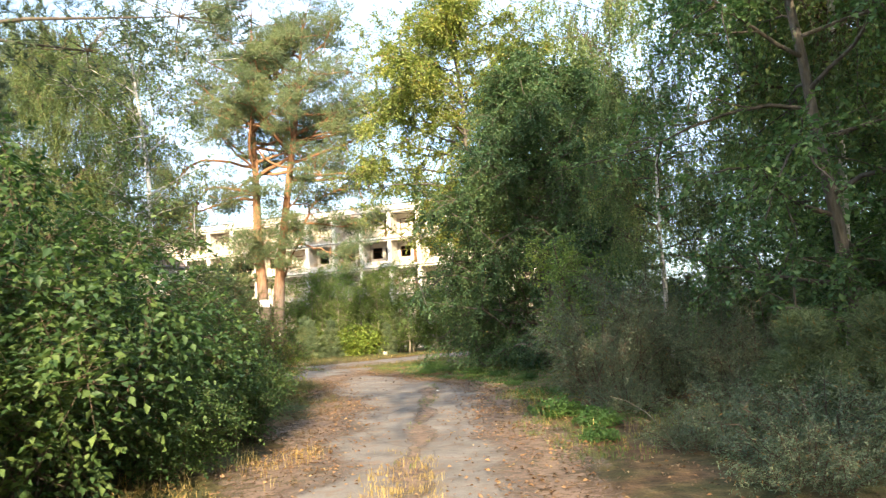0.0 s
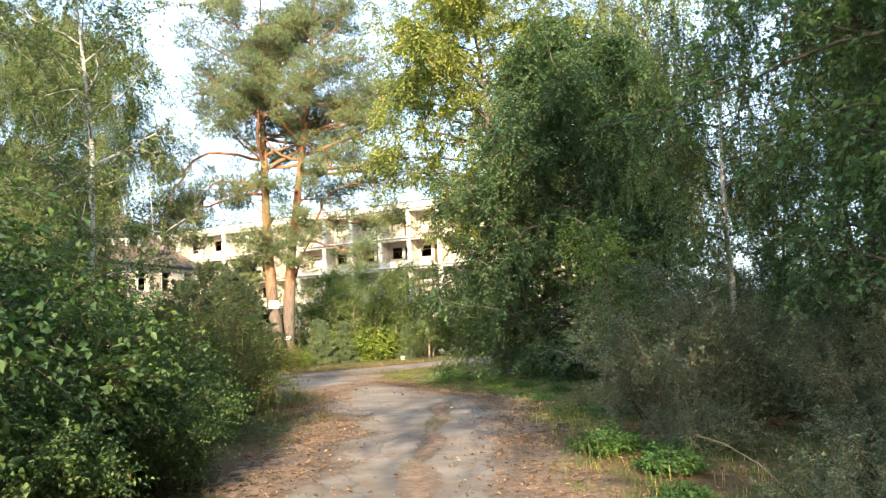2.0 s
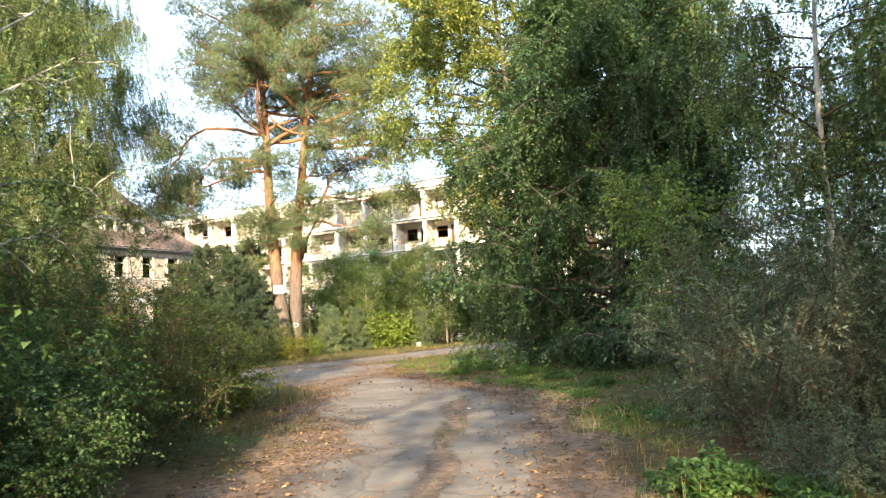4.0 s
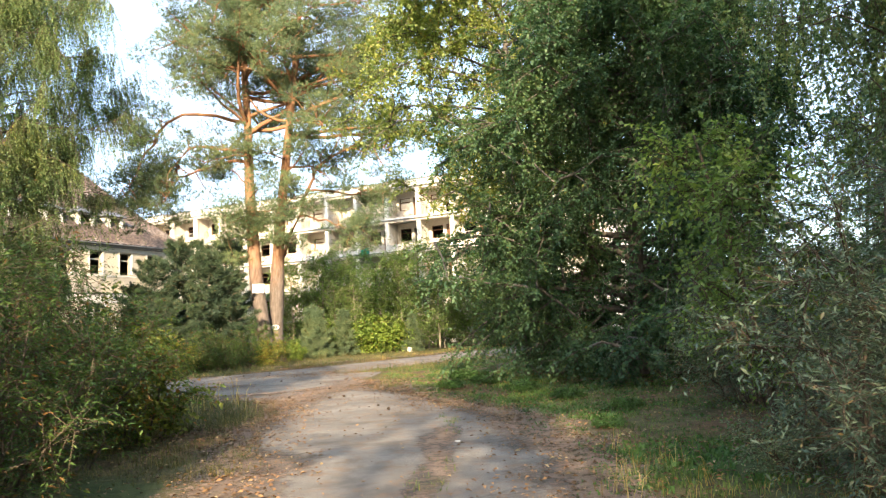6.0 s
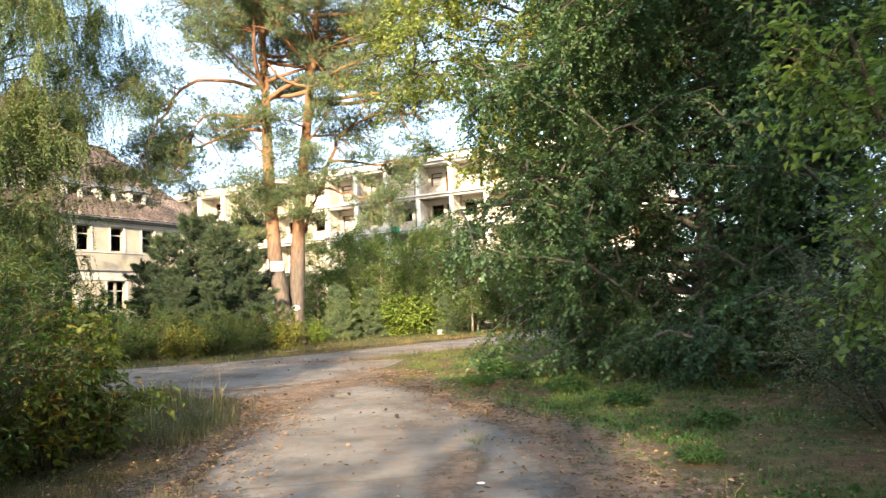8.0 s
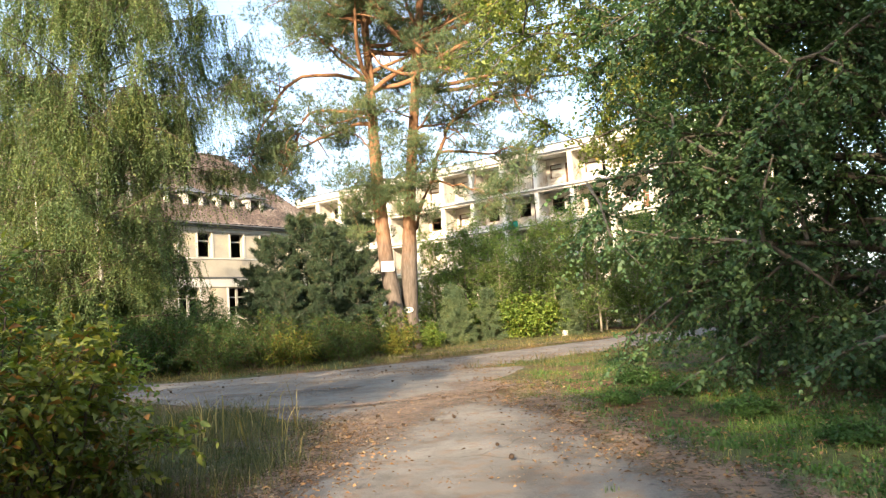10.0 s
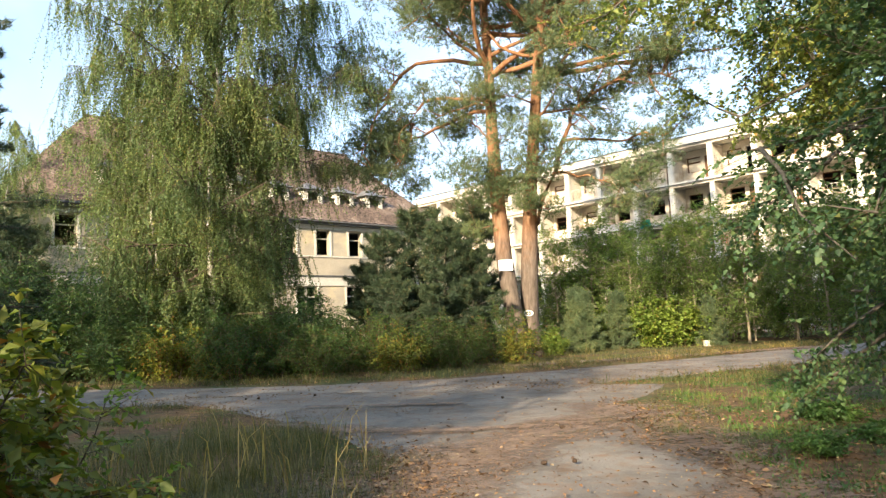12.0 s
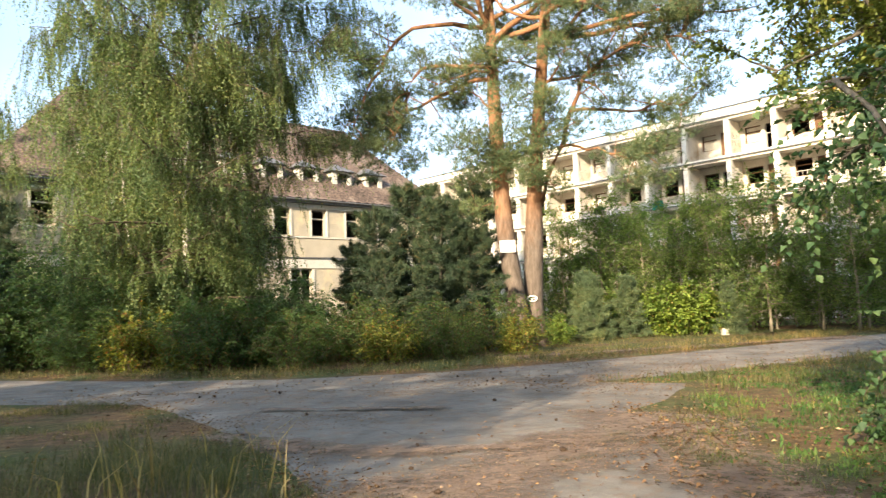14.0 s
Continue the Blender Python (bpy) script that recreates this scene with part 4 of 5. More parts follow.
pine_b = grow_pine("pine_tree", "tall old forked pine with orange upper trunk", 12,
                   [(0, 0, -0.1), (-0.1, 0, 1.5), (0.05, 0, 4), (0.2, 0, 6.2), (0.6, -0.2, 9), (1.1, -0.6, 12), (1.7, -0.9, 16), (2.3, -1.0, 22.0)],
                   [0.42, 0.37, 0.35, 0.27, 0.23, 0.20, 0.15, 0.03],
                   [[(0.12, 0, 4.7), (0.6, -0.1, 5.9), (1.5, -0.2, 7.6), (1.9, -0.2, 8.9), (2.4, -0.2, 9.9), (3.8, -0.2, 10.6), (5.3, -0.3, 10.8), (6.4, -0.4, 10.2)],
                    [(1.8, -0.2, 8.6), (2.8, 0.3, 8.6), (4.0, 0.5, 8.4), (5.0, 0.6, 8.6), (5.6, 0.6, 8.2)],
                    [(1.2, -0.2, 7.2), (2.0, -0.6, 7.2), (3.0, -0.9, 6.8), (4.0, -1.0, 6.4), (4.6, -1.0, 6.6)],
                    (11.5, 5, 12, 6.0), (12.4, -15, 6, 6.0), (13.8, 12, 8, 6.0), (15.4, -5, 10, 6.0), (8.0, -70, 0, 2.6), (9.4, -40, 5, 2.6), (10.2, 260, 10, 2.2), (9.8, 20, 5, 3.0), (6.6, 200, 5, 1.6), (7.2, 262, 5, 1.6), (8.6, 280, 5, 1.8), (6.2, 300, -5, 1.4)] + limb_set(8, 11.0, 21.6, 38, 5.8, 3.2), M_NEEDLE, 85, "pair of pines")
put(pine_b, *GB)

sign = root("notice", "blank white notice nailed to a pine trunk", "sign", m=pose(GA[0] - 0.24, GA[1] - 0.46, 3.45, 0, 0, 22))
part("sheet", box(-0.28, -0.012, 0, 0.28, 0.012, 0.44, 0.004), M_WHITE, sign)
bm = bmesh.new()
for q in (-0.24, 0.24):
    box_into(bm, q - 0.012, -0.02, 0.4, q + 0.012, -0.0125, 0.424)
part("nail", bm, M_ZINC, sign)
mark = root("waymark", "white painted oval waymark on pine bark", "waymark", m=pose(GB[0] + 0.0, GB[1] - 0.40, 1.75, 0, 0, 14))
bm = bmesh.new()
for i in range(20):
    a = i / 20 * 2 * math.pi
    box_into(bm, 0.17 * math.cos(a) - 0.03, -0.012, 0.1 * math.sin(a) - 0.018, 0.17 * math.cos(a) + 0.03, 0.02, 0.1 * math.sin(a) + 0.018)
box_into(bm, -0.14, -0.012, -0.014, 0.14, 0.02, 0.014)
box_into(bm, -0.014, -0.012, -0.09, 0.014, 0.02, 0.09)
part("paint", bm, M_INK, mark)

# ---- trees on the right-hand side ----
maple = put(grow_tree("maple_tree", "dense dark green maple with branches to the ground", 21, 12.5, 5.2, 0.2, 0.04, 96, full_crown, 0.085, 18, 50, 0.7,
                      M_MAPLE, M_BARK, 0.42, 0.3, ratio=0.8), 3.85, 26.8)
turning = put(grow_tree("poplar_tree", "tall broadleaf tree turning yellow at its top", 22, 18.8, 5.9, 0.2, 0.32, 64, tall_crown, 0.12, 12, 50, 0.7,
                        M_YELLOW, M_BARK, 0.25, 0.35, ratio=0.75), 2.3, 34.2)
birch = put(grow_tree("birch_tree", "large weeping birch with white trunk", 23, 20.0, 5.0, 0.14, 0.08, 84, weeping_crown, 0.088, 24, 62, 0.5,
                      M_BIRCH, M_BIRCHBARK, 0.6, 0.7, hang=(0.6, 2.8), ratio=0.6, limb_bark=M_TWIG), -20.3, 38.0)
lesser = put(grow_tree("birch_tree", "weeping birch standing in the shade", 28, 15.0, 3.6, 0.13, 0.36, 26, weeping_crown, 0.12, 18, 18, 0.5,
                       M_BIRCH, M_BIRCHBARK, 0.5, 0.55, hang=(0.6, 2.6), ratio=0.6, group="smaller birches", limb_bark=M_TWIG), 11.8, 20.6)
woods = put(grow_tree("alder_tree", "shaded woodland tree with thin trunk", 24, 15.0, 3.6, 0.12, 0.1, 34, tall_crown, 0.115, 11, 20, 0.65,
                      M_SHADE, M_BARK, 0.3, 0.4, ratio=0.65, group="shaded woodland trees"), 10.8, 22.5)
for x, y, t, s in ((6.6, 11.6, 200, 0.9), (12.5, 17.0, 300, 0.9), (10.5, 12.5, 30, 1.0)):
    again(woods, x, y, t, s)
again(lesser, 9.8, 15.0, 250, 1.0)
again(lesser, 8.2, 14.6, 80, 0.95)
again(lesser, 7.0, 31.0, 160, 1.2)
again(lesser, 5.3, 17.0, 60, 0.52)
for x, y, t, s in ((13.0, 34.0, 20, 0.62), (9.0, 37.0, 100, 0.62), (17, 30, 60, 0.7), (12, 44, 150, 0.7)):
    again(woods, x, y, t, s, "woodland tree in the sun beyond the shade")
for x, y, t, s in ((15.5, 21.0, 50, 0.85), (17.5, 26.5, 120, 0.85), (14.5, 29.5, 210, 0.75), (10.4, 27.0, 15, 0.55), (12.6, 24.0, 75, 0.7), (19.0, 17.0, 330, 0.7), (17.0, 11.0, 270, 0.7)):
    again(woods, x, y, t, s, "woodland tree in the depth of the wood")

# unseen trees, added so that their thin crowns dapple track, junction and maple
high = put(grow_tree("alder_tree", "unseen tall tree with a high thin crown, added to cast shade", 29, 15.5, 3.6, 0.16, 0.45, 24, round_crown, 0.16, 8, 13, 0.65,
                     M_SHADE, M_BARK, 0.3, 0.4, ratio=0.65, group="shaded woodland trees"), 2.7, -6.2)
again(high, -9.5, -8.0, 130, 1.0)
again(high, 5.5, -12.0, 220, 1.1)
again(high, -8.2, -1.0, 40, 1.1)
again(high, -12.0, -2.0, 90, 1.1)
again(high, 7.4, 2.8, 300, 1.2)
again(high, 3.9, -4.0, 20, 1.35)

# ---- unseen woods added behind and beside the walker to shade the track ----
for x, y, t, s in ((5.6, -5.5, 10, 0.9), (9.5, -2.5, 75, 1.05), (12.0, 4.5, 230, 1.0), (4.0, -9.5, 310, 0.95), (-9.0, -3.5, 60, 0.9), (14.5, -10, 20, 1.2), (9.0, 6.5, 100, 0.95)):
    again(woods, x, y, t, s)

# added out of view so that their shadows fall over the left cross road
for x, y, t, s in ((-13.0, 13.0, 25, 0.7), (-16.5, 15.5, 140, 0.72), (-20.5, 16.0, 250, 0.75), (-25.0, 18.0, 70, 0.8)):
    again(woods, x, y, t, s, "unseen woodland tree added to shade the cross road")

# ---- left-hand side ----
thin = put(grow_tree("young_birch", "slender young birch with sparse leaves", 31, 9.2, 1.7, 0.05, 0.3, 24, tall_crown, 0.07, 9, 16, 0.55, M_BIRCH, M_BIRCHBARK, 0.2, 0.7, ratio=0.65), -5.6, 14.2)
near_pine = grow_pine("pine_tree", "roadside pine with a low dark branch", 32,
                      [(0, 0, -0.1), (0.05, 0, 2), (0.1, 0, 4), (0.1, 0, 6), (0.2, 0, 8), (0.2, 0, 10)], [0.16, 0.14, 0.12, 0.1, 0.07, 0.02],
                      [(4.7, 24, 12, 2.4), (5.0, 14, 8, 2.3), (5.2, 200, 15, 2.0), (5.9, 240, 15, 1.8), (6.6, 300, 20, 1.6), (7.5, 250, 20, 1.4), (8.3, 180, 25, 1.2), (9.2, 270, 40, 0.8)], M_DARKNEEDLE, 130, bark=M_BARK, needles=(12, 0.12, 0.005))
put(near_pine, -5.9, 4.9)

hazel = put(grow_bush("hazel_bush", "leafy green roadside bush", 41, 2.0, 3.1, 30, 0.09, 13, 52, 0.72, M_HAZEL, 0.6, group="roadside bushes"), -4.3, 6.6)
for x, y, t, s in ((-4.5, 9.7, 80, 0.9), (-6.6, 7.6, 160, 1.2), (-6.3, 11.4, 240, 1.05), (-4.4, 4.4, 300, 0.75), (-8.6, 10.0, 20, 1.4), (-4.0, 12.0, 130, 0.6), (-3.2, 8.2, 40, 0.45), (-3.1, 10.9, 190, 0.4)):
    again(hazel, x, y, t, s)
feather = put(grow_bush("broom_bush", "feathery fine-leaved dark green bush", 42, 1.75, 2.4, 28, 0.056, 14, 56, 0.55, M_FEATHER, 0.3, 0.1, group="feathery bushes"), -4.4, 14.6)
for x, y, t, s in ((-5.0, 17.2, 100, 1.0), (-6.7, 15.6, 200, 1.2), (-8.0, 18.0, 40, 1.2)):
    again(feather, x, y, t, s)
for x, y, t, s in ((8.4, 12.0, 30, 1.0), (9.8, 16.2, 110, 1.1), (11.6, 20.0, 200, 1.2), (8.0, 19.4, 290, 0.9), (13.4, 14.0, 60, 1.4), (14.0, 25.0, 150, 1.4), (10.6, 28.5, 240, 1.1), (12.0, 9.0, 320, 1.2)):
    again(hazel, x, y, t, s, "shaded undergrowth bush in the wood")
rusty = put(grow_bush("dogwood_bush", "bush with yellowing oval leaves", 43, 1.1, 1.75, 18, 0.095, 9, 34, 0.45, M_RUST, 0.62), -5.0, 19.2)

# ---- right-hand bushes ----
grey = put(grow_bush("willow_bush", "grey-green twiggy bush with narrow leaves", 44, 1.6, 2.25, 30, 0.055, 16, 58, 0.5, M_GREY, 0.28, 0.05, group="grey roadside bushes"), 3.2, 13.7)
for x, y, t, s in ((4.4, 20.0, 90, 1.0), (5.6, 17.4, 180, 1.05), (5.0, 11.6, 240, 0.8), (6.6, 22.0, 300, 1.0), (4.0, 16.4, 30, 0.5)):
    again(grey, x, y, t, s)
scrub = put(grow_bush("scrub", "low grey-green scrub beside the track", 45, 1.1, 0.75, 20, 0.05, 14, 36, 0.35, M_GREY, 0.3, 0.05, group="low scrub"), 3.7, 7.2)
for x, y, t, s in ((4.9, 6.0, 60, 1.2), (3.9, 9.4, 120, 0.9), (5.8, 8.0, 200, 1.3), (3.1, 15.5, 250, 0.8), (2.9, 11.9, 10, 0.7), (3.0, 6.2, 140, 0.7), (2.8, 8.3, 220, 0.55), (4.6, 14.4, 310, 1.0)):
    again(scrub, x, y, t, s)
ypine = put(grow_young_pine("young_pine", "knee-high pale young pine in scrub", 46, 1.55, 0.7, M_NEEDLE, 9, 6, group="young pines"), 4.4, 9.0)
for x, y, t, s in ((5.3, 8.8, 60, 1.1), (5.1, 10.2, 190, 1.0)):
    again(ypine, x, y, t, s)
light_sapling = put(grow_tree("sapling", "light green sapling among bushes", 47, 3.8, 0.9, 0.03, 0.2, 14, tall_crown, 0.08, 9, 14, 0.45, M_SAPLING, M_TWIG, 0.2, 0.6, ratio=0.6), 3.4, 17.5)

# ---- young conifers, saplings and shrubs beyond the cross road ----
dark = put(grow_young_pine("young_pine", "dark bushy young pine in a dense group", 51, 6.2, 2.2, M_DARKNEEDLE, 11, 9, group="dark young pines", length=0.24, blunt=0.42, width=0.011), -13.9, 42.8, size=1.04)
for x, y, t, s in ((-15.7, 41.6, 70, 0.68), (-14.7, 41.4, 160, 0.86), (-12.6, 42.2, 240, 0.9), (-11.7, 42.9, 20, 0.74), (-13.6, 40.2, 110, 0.55), (-12.5, 40.9, 200, 0.5), (-13.4, 46.8, 300, 1.1), (-25.5, 38.5, 200, 0.85), (-28.0, 35.8, 40, 1.05), (-25.4, 34.4, 130, 0.6), (-31.0, 37.0, 260, 1.2)):
    again(dark, x, y, t, s)
pale = put(grow_young_pine("young_pine", "pale green young pine in the sun", 52, 2.7, 0.8, M_NEEDLE, 11, 9, group="pale young pines", length=0.18), -8.6, 47.6)
for x, y, t, s in ((-9.2, 48.6, 50, 1.1), (-7.6, 49.4, 150, 1.0), (-3.9, 50.5, 220, 0.85)):
    again(pale, x, y, t, s)
fresh = put(grow_bush("maple_shrub", "bright green leafy shrub in sunlight", 53, 1.15, 2.0, 18, 0.15, 9, 28, 0.5, M_FRESH, 0.7, group="bright shrubs"), -6.4, 50.2)
for x, y, t, s in ((-8.7, 50.0, 80, 0.85), (-5.1, 50.4, 200, 0.95), (-12.2, 43.6, 300, 0.8), (-9.4, 45.4, 100, 0.5)):
    again(fresh, x, y, t, s)
sapling = put(grow_tree("sapling", "slender young tree in a thicket", 54, 6.2, 1.6, 0.045, 0.12, 18, tall_crown, 0.115, 8, 12, 0.6, M_SAPLING, M_STALK, 0.2, 0.55, ratio=0.5, group="sapling thicket"), -8.6, 52.0)
rs = random.Random(9)
for i in range(30):
    x = -11.5 + i * 0.6 + rs.uniform(-0.4, 0.4)
    y = 52.2 - 0.02 * i + rs.uniform(-0.6, 4.5)
    if cross_distance(x, y) < 3.2:
        continue
    again(sapling, x, y, rs.uniform(0, 360), rs.uniform(0.7, 1.1))
brush = put(grow_bush("bramble_bush", "low tangled green brush", 55, 1.5, 1.7, 22, 0.08, 9, 34, 0.45, M_FEATHER, 0.5, 0.2, group="low brush"), -16.0, 34.8)
for i in range(44):
    k = i / 43
    x = -34 + 24.5 * k + rs.uniform(-0.7, 0.7)
    y = 34.2 + 5.5 * rs.random() + max(0, x + 13.5) * 1.2
    if cross_distance(x, y) < 3.1:
        continue
    again((brush, brush, brush, rusty)[i % 4], x, y, rs.uniform(0, 360), rs.uniform(0.55, 1.1), "tangled brush beside the cross road")
for x, y, t, s in ((-22.5, 35.5, 40, 1.15), (-25.5, 34.0, 100, 1.3), (-28.5, 33.5, 200, 1.4), (-24.0, 40.5, 300, 1.6), (-31, 36, 20, 1.6), (-28, 40, 60, 1.6)):
    again(hazel, x, y, t, s, "green bush beyond the cross road")
for x, y, t, s in ((-36, 43, 0, 0.9), (-43, 52, 90, 1.1), (-33.5, 38.0, 200, 0.7)):
    again(lesser, x, y, t, s, "birch standing beside the old house")
for x, y, t, s in ((-24.0, 38.8, 110, 0.8), (-22.2, 37.6, 20, 0.62)):
    again(lesser, x, y, t, s, "weeping birch beside the cross road")
spruce = put(grow_young_pine("spruce_tree", "dark spruce with drooping boughs", 56, 12.0, 2.8, M_DARKNEEDLE, 22, 13, "spruce tree", sag=0.5, length=0.14), -16.3, 25.0)
for x, y, t, s in ((-10.5, 56, 40, 1.5), (-8.0, 57, 100, 1.6), (-5.5, 57.5, 200, 1.5), (-3.0, 57, 300, 1.6), (-0.5, 58, 20, 1.5), (2.0, 58.5, 60, 1.6), (4.5, 58, 160, 1.5), (-13.0, 55, 230, 1.6)):
    again(brush, x, y, t, s, "dense brush at the foot of the building")
bramble = put(grow_bush("bramble", "arching bramble stems with light green leaves", 57, 1.35, 1.25, 9, 0.07, 9, 16, 0.4, M_FRESH, 0.6, stem_r=0.008), -6.0, 20.5)
for x, y, t, s in ((-15.5, 37.5, 20, 0.8), (-18.5, 36.5, 140, 0.75), (-20.5, 35.0, 240, 0.85), (-17.0, 39.0, 310, 0.8)):
    again(hazel, x, y, t, s, "green bush beneath the birch")

# ---- ground cover ----
def drift(name, line, width, z, seed, label):
    """A ragged band of needles and crumbled leaves along a line of points."""
    p = np.array(line, float)
    d = unit(np.gradient(p, axis=0))
    nrm = np.stack([-d[:, 1], d[:, 0]], 1)
    w = np.array([width * (0.55 + 0.9 * (noise.noise(Vector((q[0] * 0.8 + seed, q[1] * 0.8, 2.0))) + 0.35)) for q in p])
    w = np.maximum(w, 0.05)[:, None]
    rows = [p + nrm * w * k for k in (-1, -0.5, 0, 0.5, 1)]
    jag = [np.array([noise.noise(Vector((q[0] * 3, q[1] * 3, seed + k))) for q in p])[:, None] * nrm * 0.12 for k in range(5)]
    lift = (0.0, 0.002, 0.004, 0.002, 0.0)
    v = np.concatenate([np.concatenate([r + j, np.full((len(p), 1), z + l)], 1) for r, j, l in zip(rows, jag, lift)])
    n = len(p)
    f = [(k * n + i, k * n + i + 1, (k + 1) * n + i + 1, (k + 1) * n + i) for k in range(4) for i in range(n - 1)]
    me = mesh_of(name, v, np.array(f), M_NEEDLELITTER, True)
    ends = np.minimum(1.0, np.minimum(np.arange(n), np.arange(n)[::-1]) / 6.0)
    cover = me.attributes.new("cover", "FLOAT", "POINT")
    cover.data.foreach_set("value", np.concatenate([ends * c for c in (0.0, 0.75, 1.0, 0.75, 0.0)]).astype(np.float32))
    return tagged(new(name, me), label, "litter", kind="structure")


def litter_material():
    """Needles and crumbled leaves with bare gaps between."""
    m = plain_material("needle_litter", (0.17, 0.12, 0.09), (0.29, 0.205, 0.15), 2.5, 0.95, 0.9, 0.02, 60.0, (0.15, 0.125, 0.08), 1.0)
    nodes, links = m.node_tree.nodes, m.node_tree.links
    a = noise_node(nodes, links, 9.0, 9.0, 0.8)
    cover = nodes.new("ShaderNodeAttribute")
    cover.attribute_name = "cover"
    add = nodes.new("ShaderNodeMath")
    add.operation = "MULTIPLY_ADD"
    add.inputs[1].default_value = 0.5
    links.new(cover.outputs["Fac"], add.inputs[0])
    links.new(a.outputs["Fac"], add.inputs[2])
    r = ramp_node(nodes, links, add.outputs["Value"], [(0.76, (0, 0, 0)), (1.0, (0.9, 0.9, 0.9))])
    t = nodes.new("ShaderNodeBsdfTransparent")
    mx = nodes.new("ShaderNodeMixShader")
    links.new(r.outputs["Color"], mx.inputs["Fac"])
    links.new(t.outputs["BSDF"], mx.inputs[1])
    links.new(nodes["Principled BSDF"].outputs["BSDF"], mx.inputs[2])
    links.new(mx.outputs["Shader"], nodes["Material Output"].inputs["Surface"])
    return m


M_NEEDLELITTER = litter_material()


def line_of(fn, y0, y1, off, n=120):
    return [(fn(y) + off, y) for y in np.linspace(y0, y1, n)]


drift("litter_left", line_of(walked_left, 2, 24, 0.1), 1.15, 0.036, 1, "brown needle litter along the track")
drift("litter_right", line_of(walked_right, 2, 30, -0.05), 1.1, 0.036, 7, "brown needle litter along the track")
drift("litter_middle", [(-0.42 + 0.06 * math.sin(y * 2), y) for y in np.linspace(3, 20, 120)], 0.3, 0.036, 12, "litter in the middle joint of the track")
drift("litter_junction", [(-8.6 + 7.0 * k, 26.6 - 1.6 * math.sin(k * 3.1) + 2.5 * k) for k in np.linspace(0, 1, 80)], 0.55, 0.045, 20, "brown litter across the junction")
drift("litter_mouth", [(-4.6 + 1.6 * k, 21.8 + 8.0 * k) for k in np.linspace(0, 1, 80)], 1.5, 0.042, 25, "brown needle litter in the mouth of the track")
drift("litter_far", [(-10.0 + 11 * k, 38.2 + 9.5 * k) for k in np.linspace(0, 1, 90)], 1.3, 0.05, 30, "brown sunlit litter at the far road edge")
drift("litter_bend", [(-9.5 + 3.6 * k, 28.4 + 0.9 * k) for k in np.linspace(0, 1, 50)], 0.3, 0.052, 33, "litter between two asphalt patches")

M_DULLGRASS = leaf_material("faded_grass_blade", (0.06, 0.075, 0.025), (0.12, 0.12, 0.05), (0.19, 0.175, 0.085), (0.3, 0.24, 0.12), 0.9)
g_rng = np.random.default_rng(500)


def scatter(n, x0, x1, y0, y1, keep):
    """Random places in a rectangle, thinned by keep(x, y), a chance."""
    p = np.stack([g_rng.uniform(x0, x1, n), g_rng.uniform(y0, y1, n)], 1)
    k = np.array([keep(x, y) for x, y in p])
    return p[g_rng.uniform(0, 1, n) < k]


def turf(name, label, places, blades, h0, h1, mat, width=0.006, spread=0.06, lean=0.45):
    """Tufts of curved blades on the ground, all in one object."""
    m = len(places)
    c = np.repeat(places, blades, 0) + g_rng.normal(0, spread, (m * blades, 2))
    n = len(c)
    az = g_rng.uniform(0, 2 * np.pi, n)
    d = np.stack([np.cos(az), np.sin(az), np.zeros(n)], 1)
    s = np.stack([-np.sin(az), np.cos(az), np.zeros(n)], 1) * width
    h = (np.repeat(g_rng.uniform(h0, h1, m), blades) * g_rng.uniform(0.55, 1.15, n))[:, None]
    b = np.concatenate([c, np.full((n, 1), 0.0)], 1)
    k = g_rng.uniform(0.2, 1.0, (n, 1)) * lean
    up = np.array([0, 0, 1.0])
    mid = b + up * h * 0.55 + d * h * k * 0.3
    tip = b + up * h * (1 - 0.35 * k) + d * h * k
    v = np.stack([b - s, b + s, mid - s * 0.8, mid + s * 0.8, tip], 1).reshape(-1, 3)
    i = np.arange(n)[:, None] * 5
    f = np.stack([i + [0, 1, 3], i + [0, 3, 2], i + [2, 3, 4]], 1).reshape(-1, 3)
    return tagged(new(name, mesh_of(name, v, f, mat)), label, "grass", kind="stuff")


def patchy(x, y, scale=0.5, seed=0.0):
    return max(0.0, min(1.0, 0.5 + 1.6 * noise.noise(Vector((x * scale, y * scale, seed)))))


def off_road(x, y, a=0.05):
    return 0.0 if on_road(x, y, a) else 1.0


turf("verge_grass", "green grass on the verge", scatter(5200, 0.6, 7.5, 8, 36, lambda x, y: off_road(x, y) * patchy(x, y) * (1.0 if x < 4.5 else 0.35)), 18, 0.04, 0.15, M_GRASS, 0.0035, 0.09, 1.1)
turf("verge_grass", "green grass at the corner of the junction", scatter(2600, -4, 3.5, 20, 40, lambda x, y: off_road(x, y, -0.1) * patchy(x, y, 0.7, 3)), 18, 0.04, 0.16, M_GRASS, 0.0035, 0.09, 1.1)
turf("ground_weeds", "low green weeds on the verge", scatter(3600, 0.7, 4.2, 15, 31, lambda x, y: off_road(x, y, -0.1) * patchy(x, y, 0.8, 21)), 9, 0.03, 0.09, M_NETTLE, 0.013, 0.07, 1.2)
turf("ground_weeds", "low green weeds at the junction corner", scatter(3000, -2.6, 3.2, 22, 35, lambda x, y: off_road(x, y, -0.1) * patchy(x, y, 0.8, 23)), 9, 0.03, 0.10, M_NETTLE, 0.013, 0.07, 1.2)
turf("left_grass", "mixed green and dry grass beside the track", scatter(4600, -14, -2.0, 15, 30, lambda x, y: off_road(x, y, -0.3) * patchy(x, y, 0.5, 8)), 22, 0.04, 0.18, M_DULLGRASS, 0.0032, 0.11, 1.1)
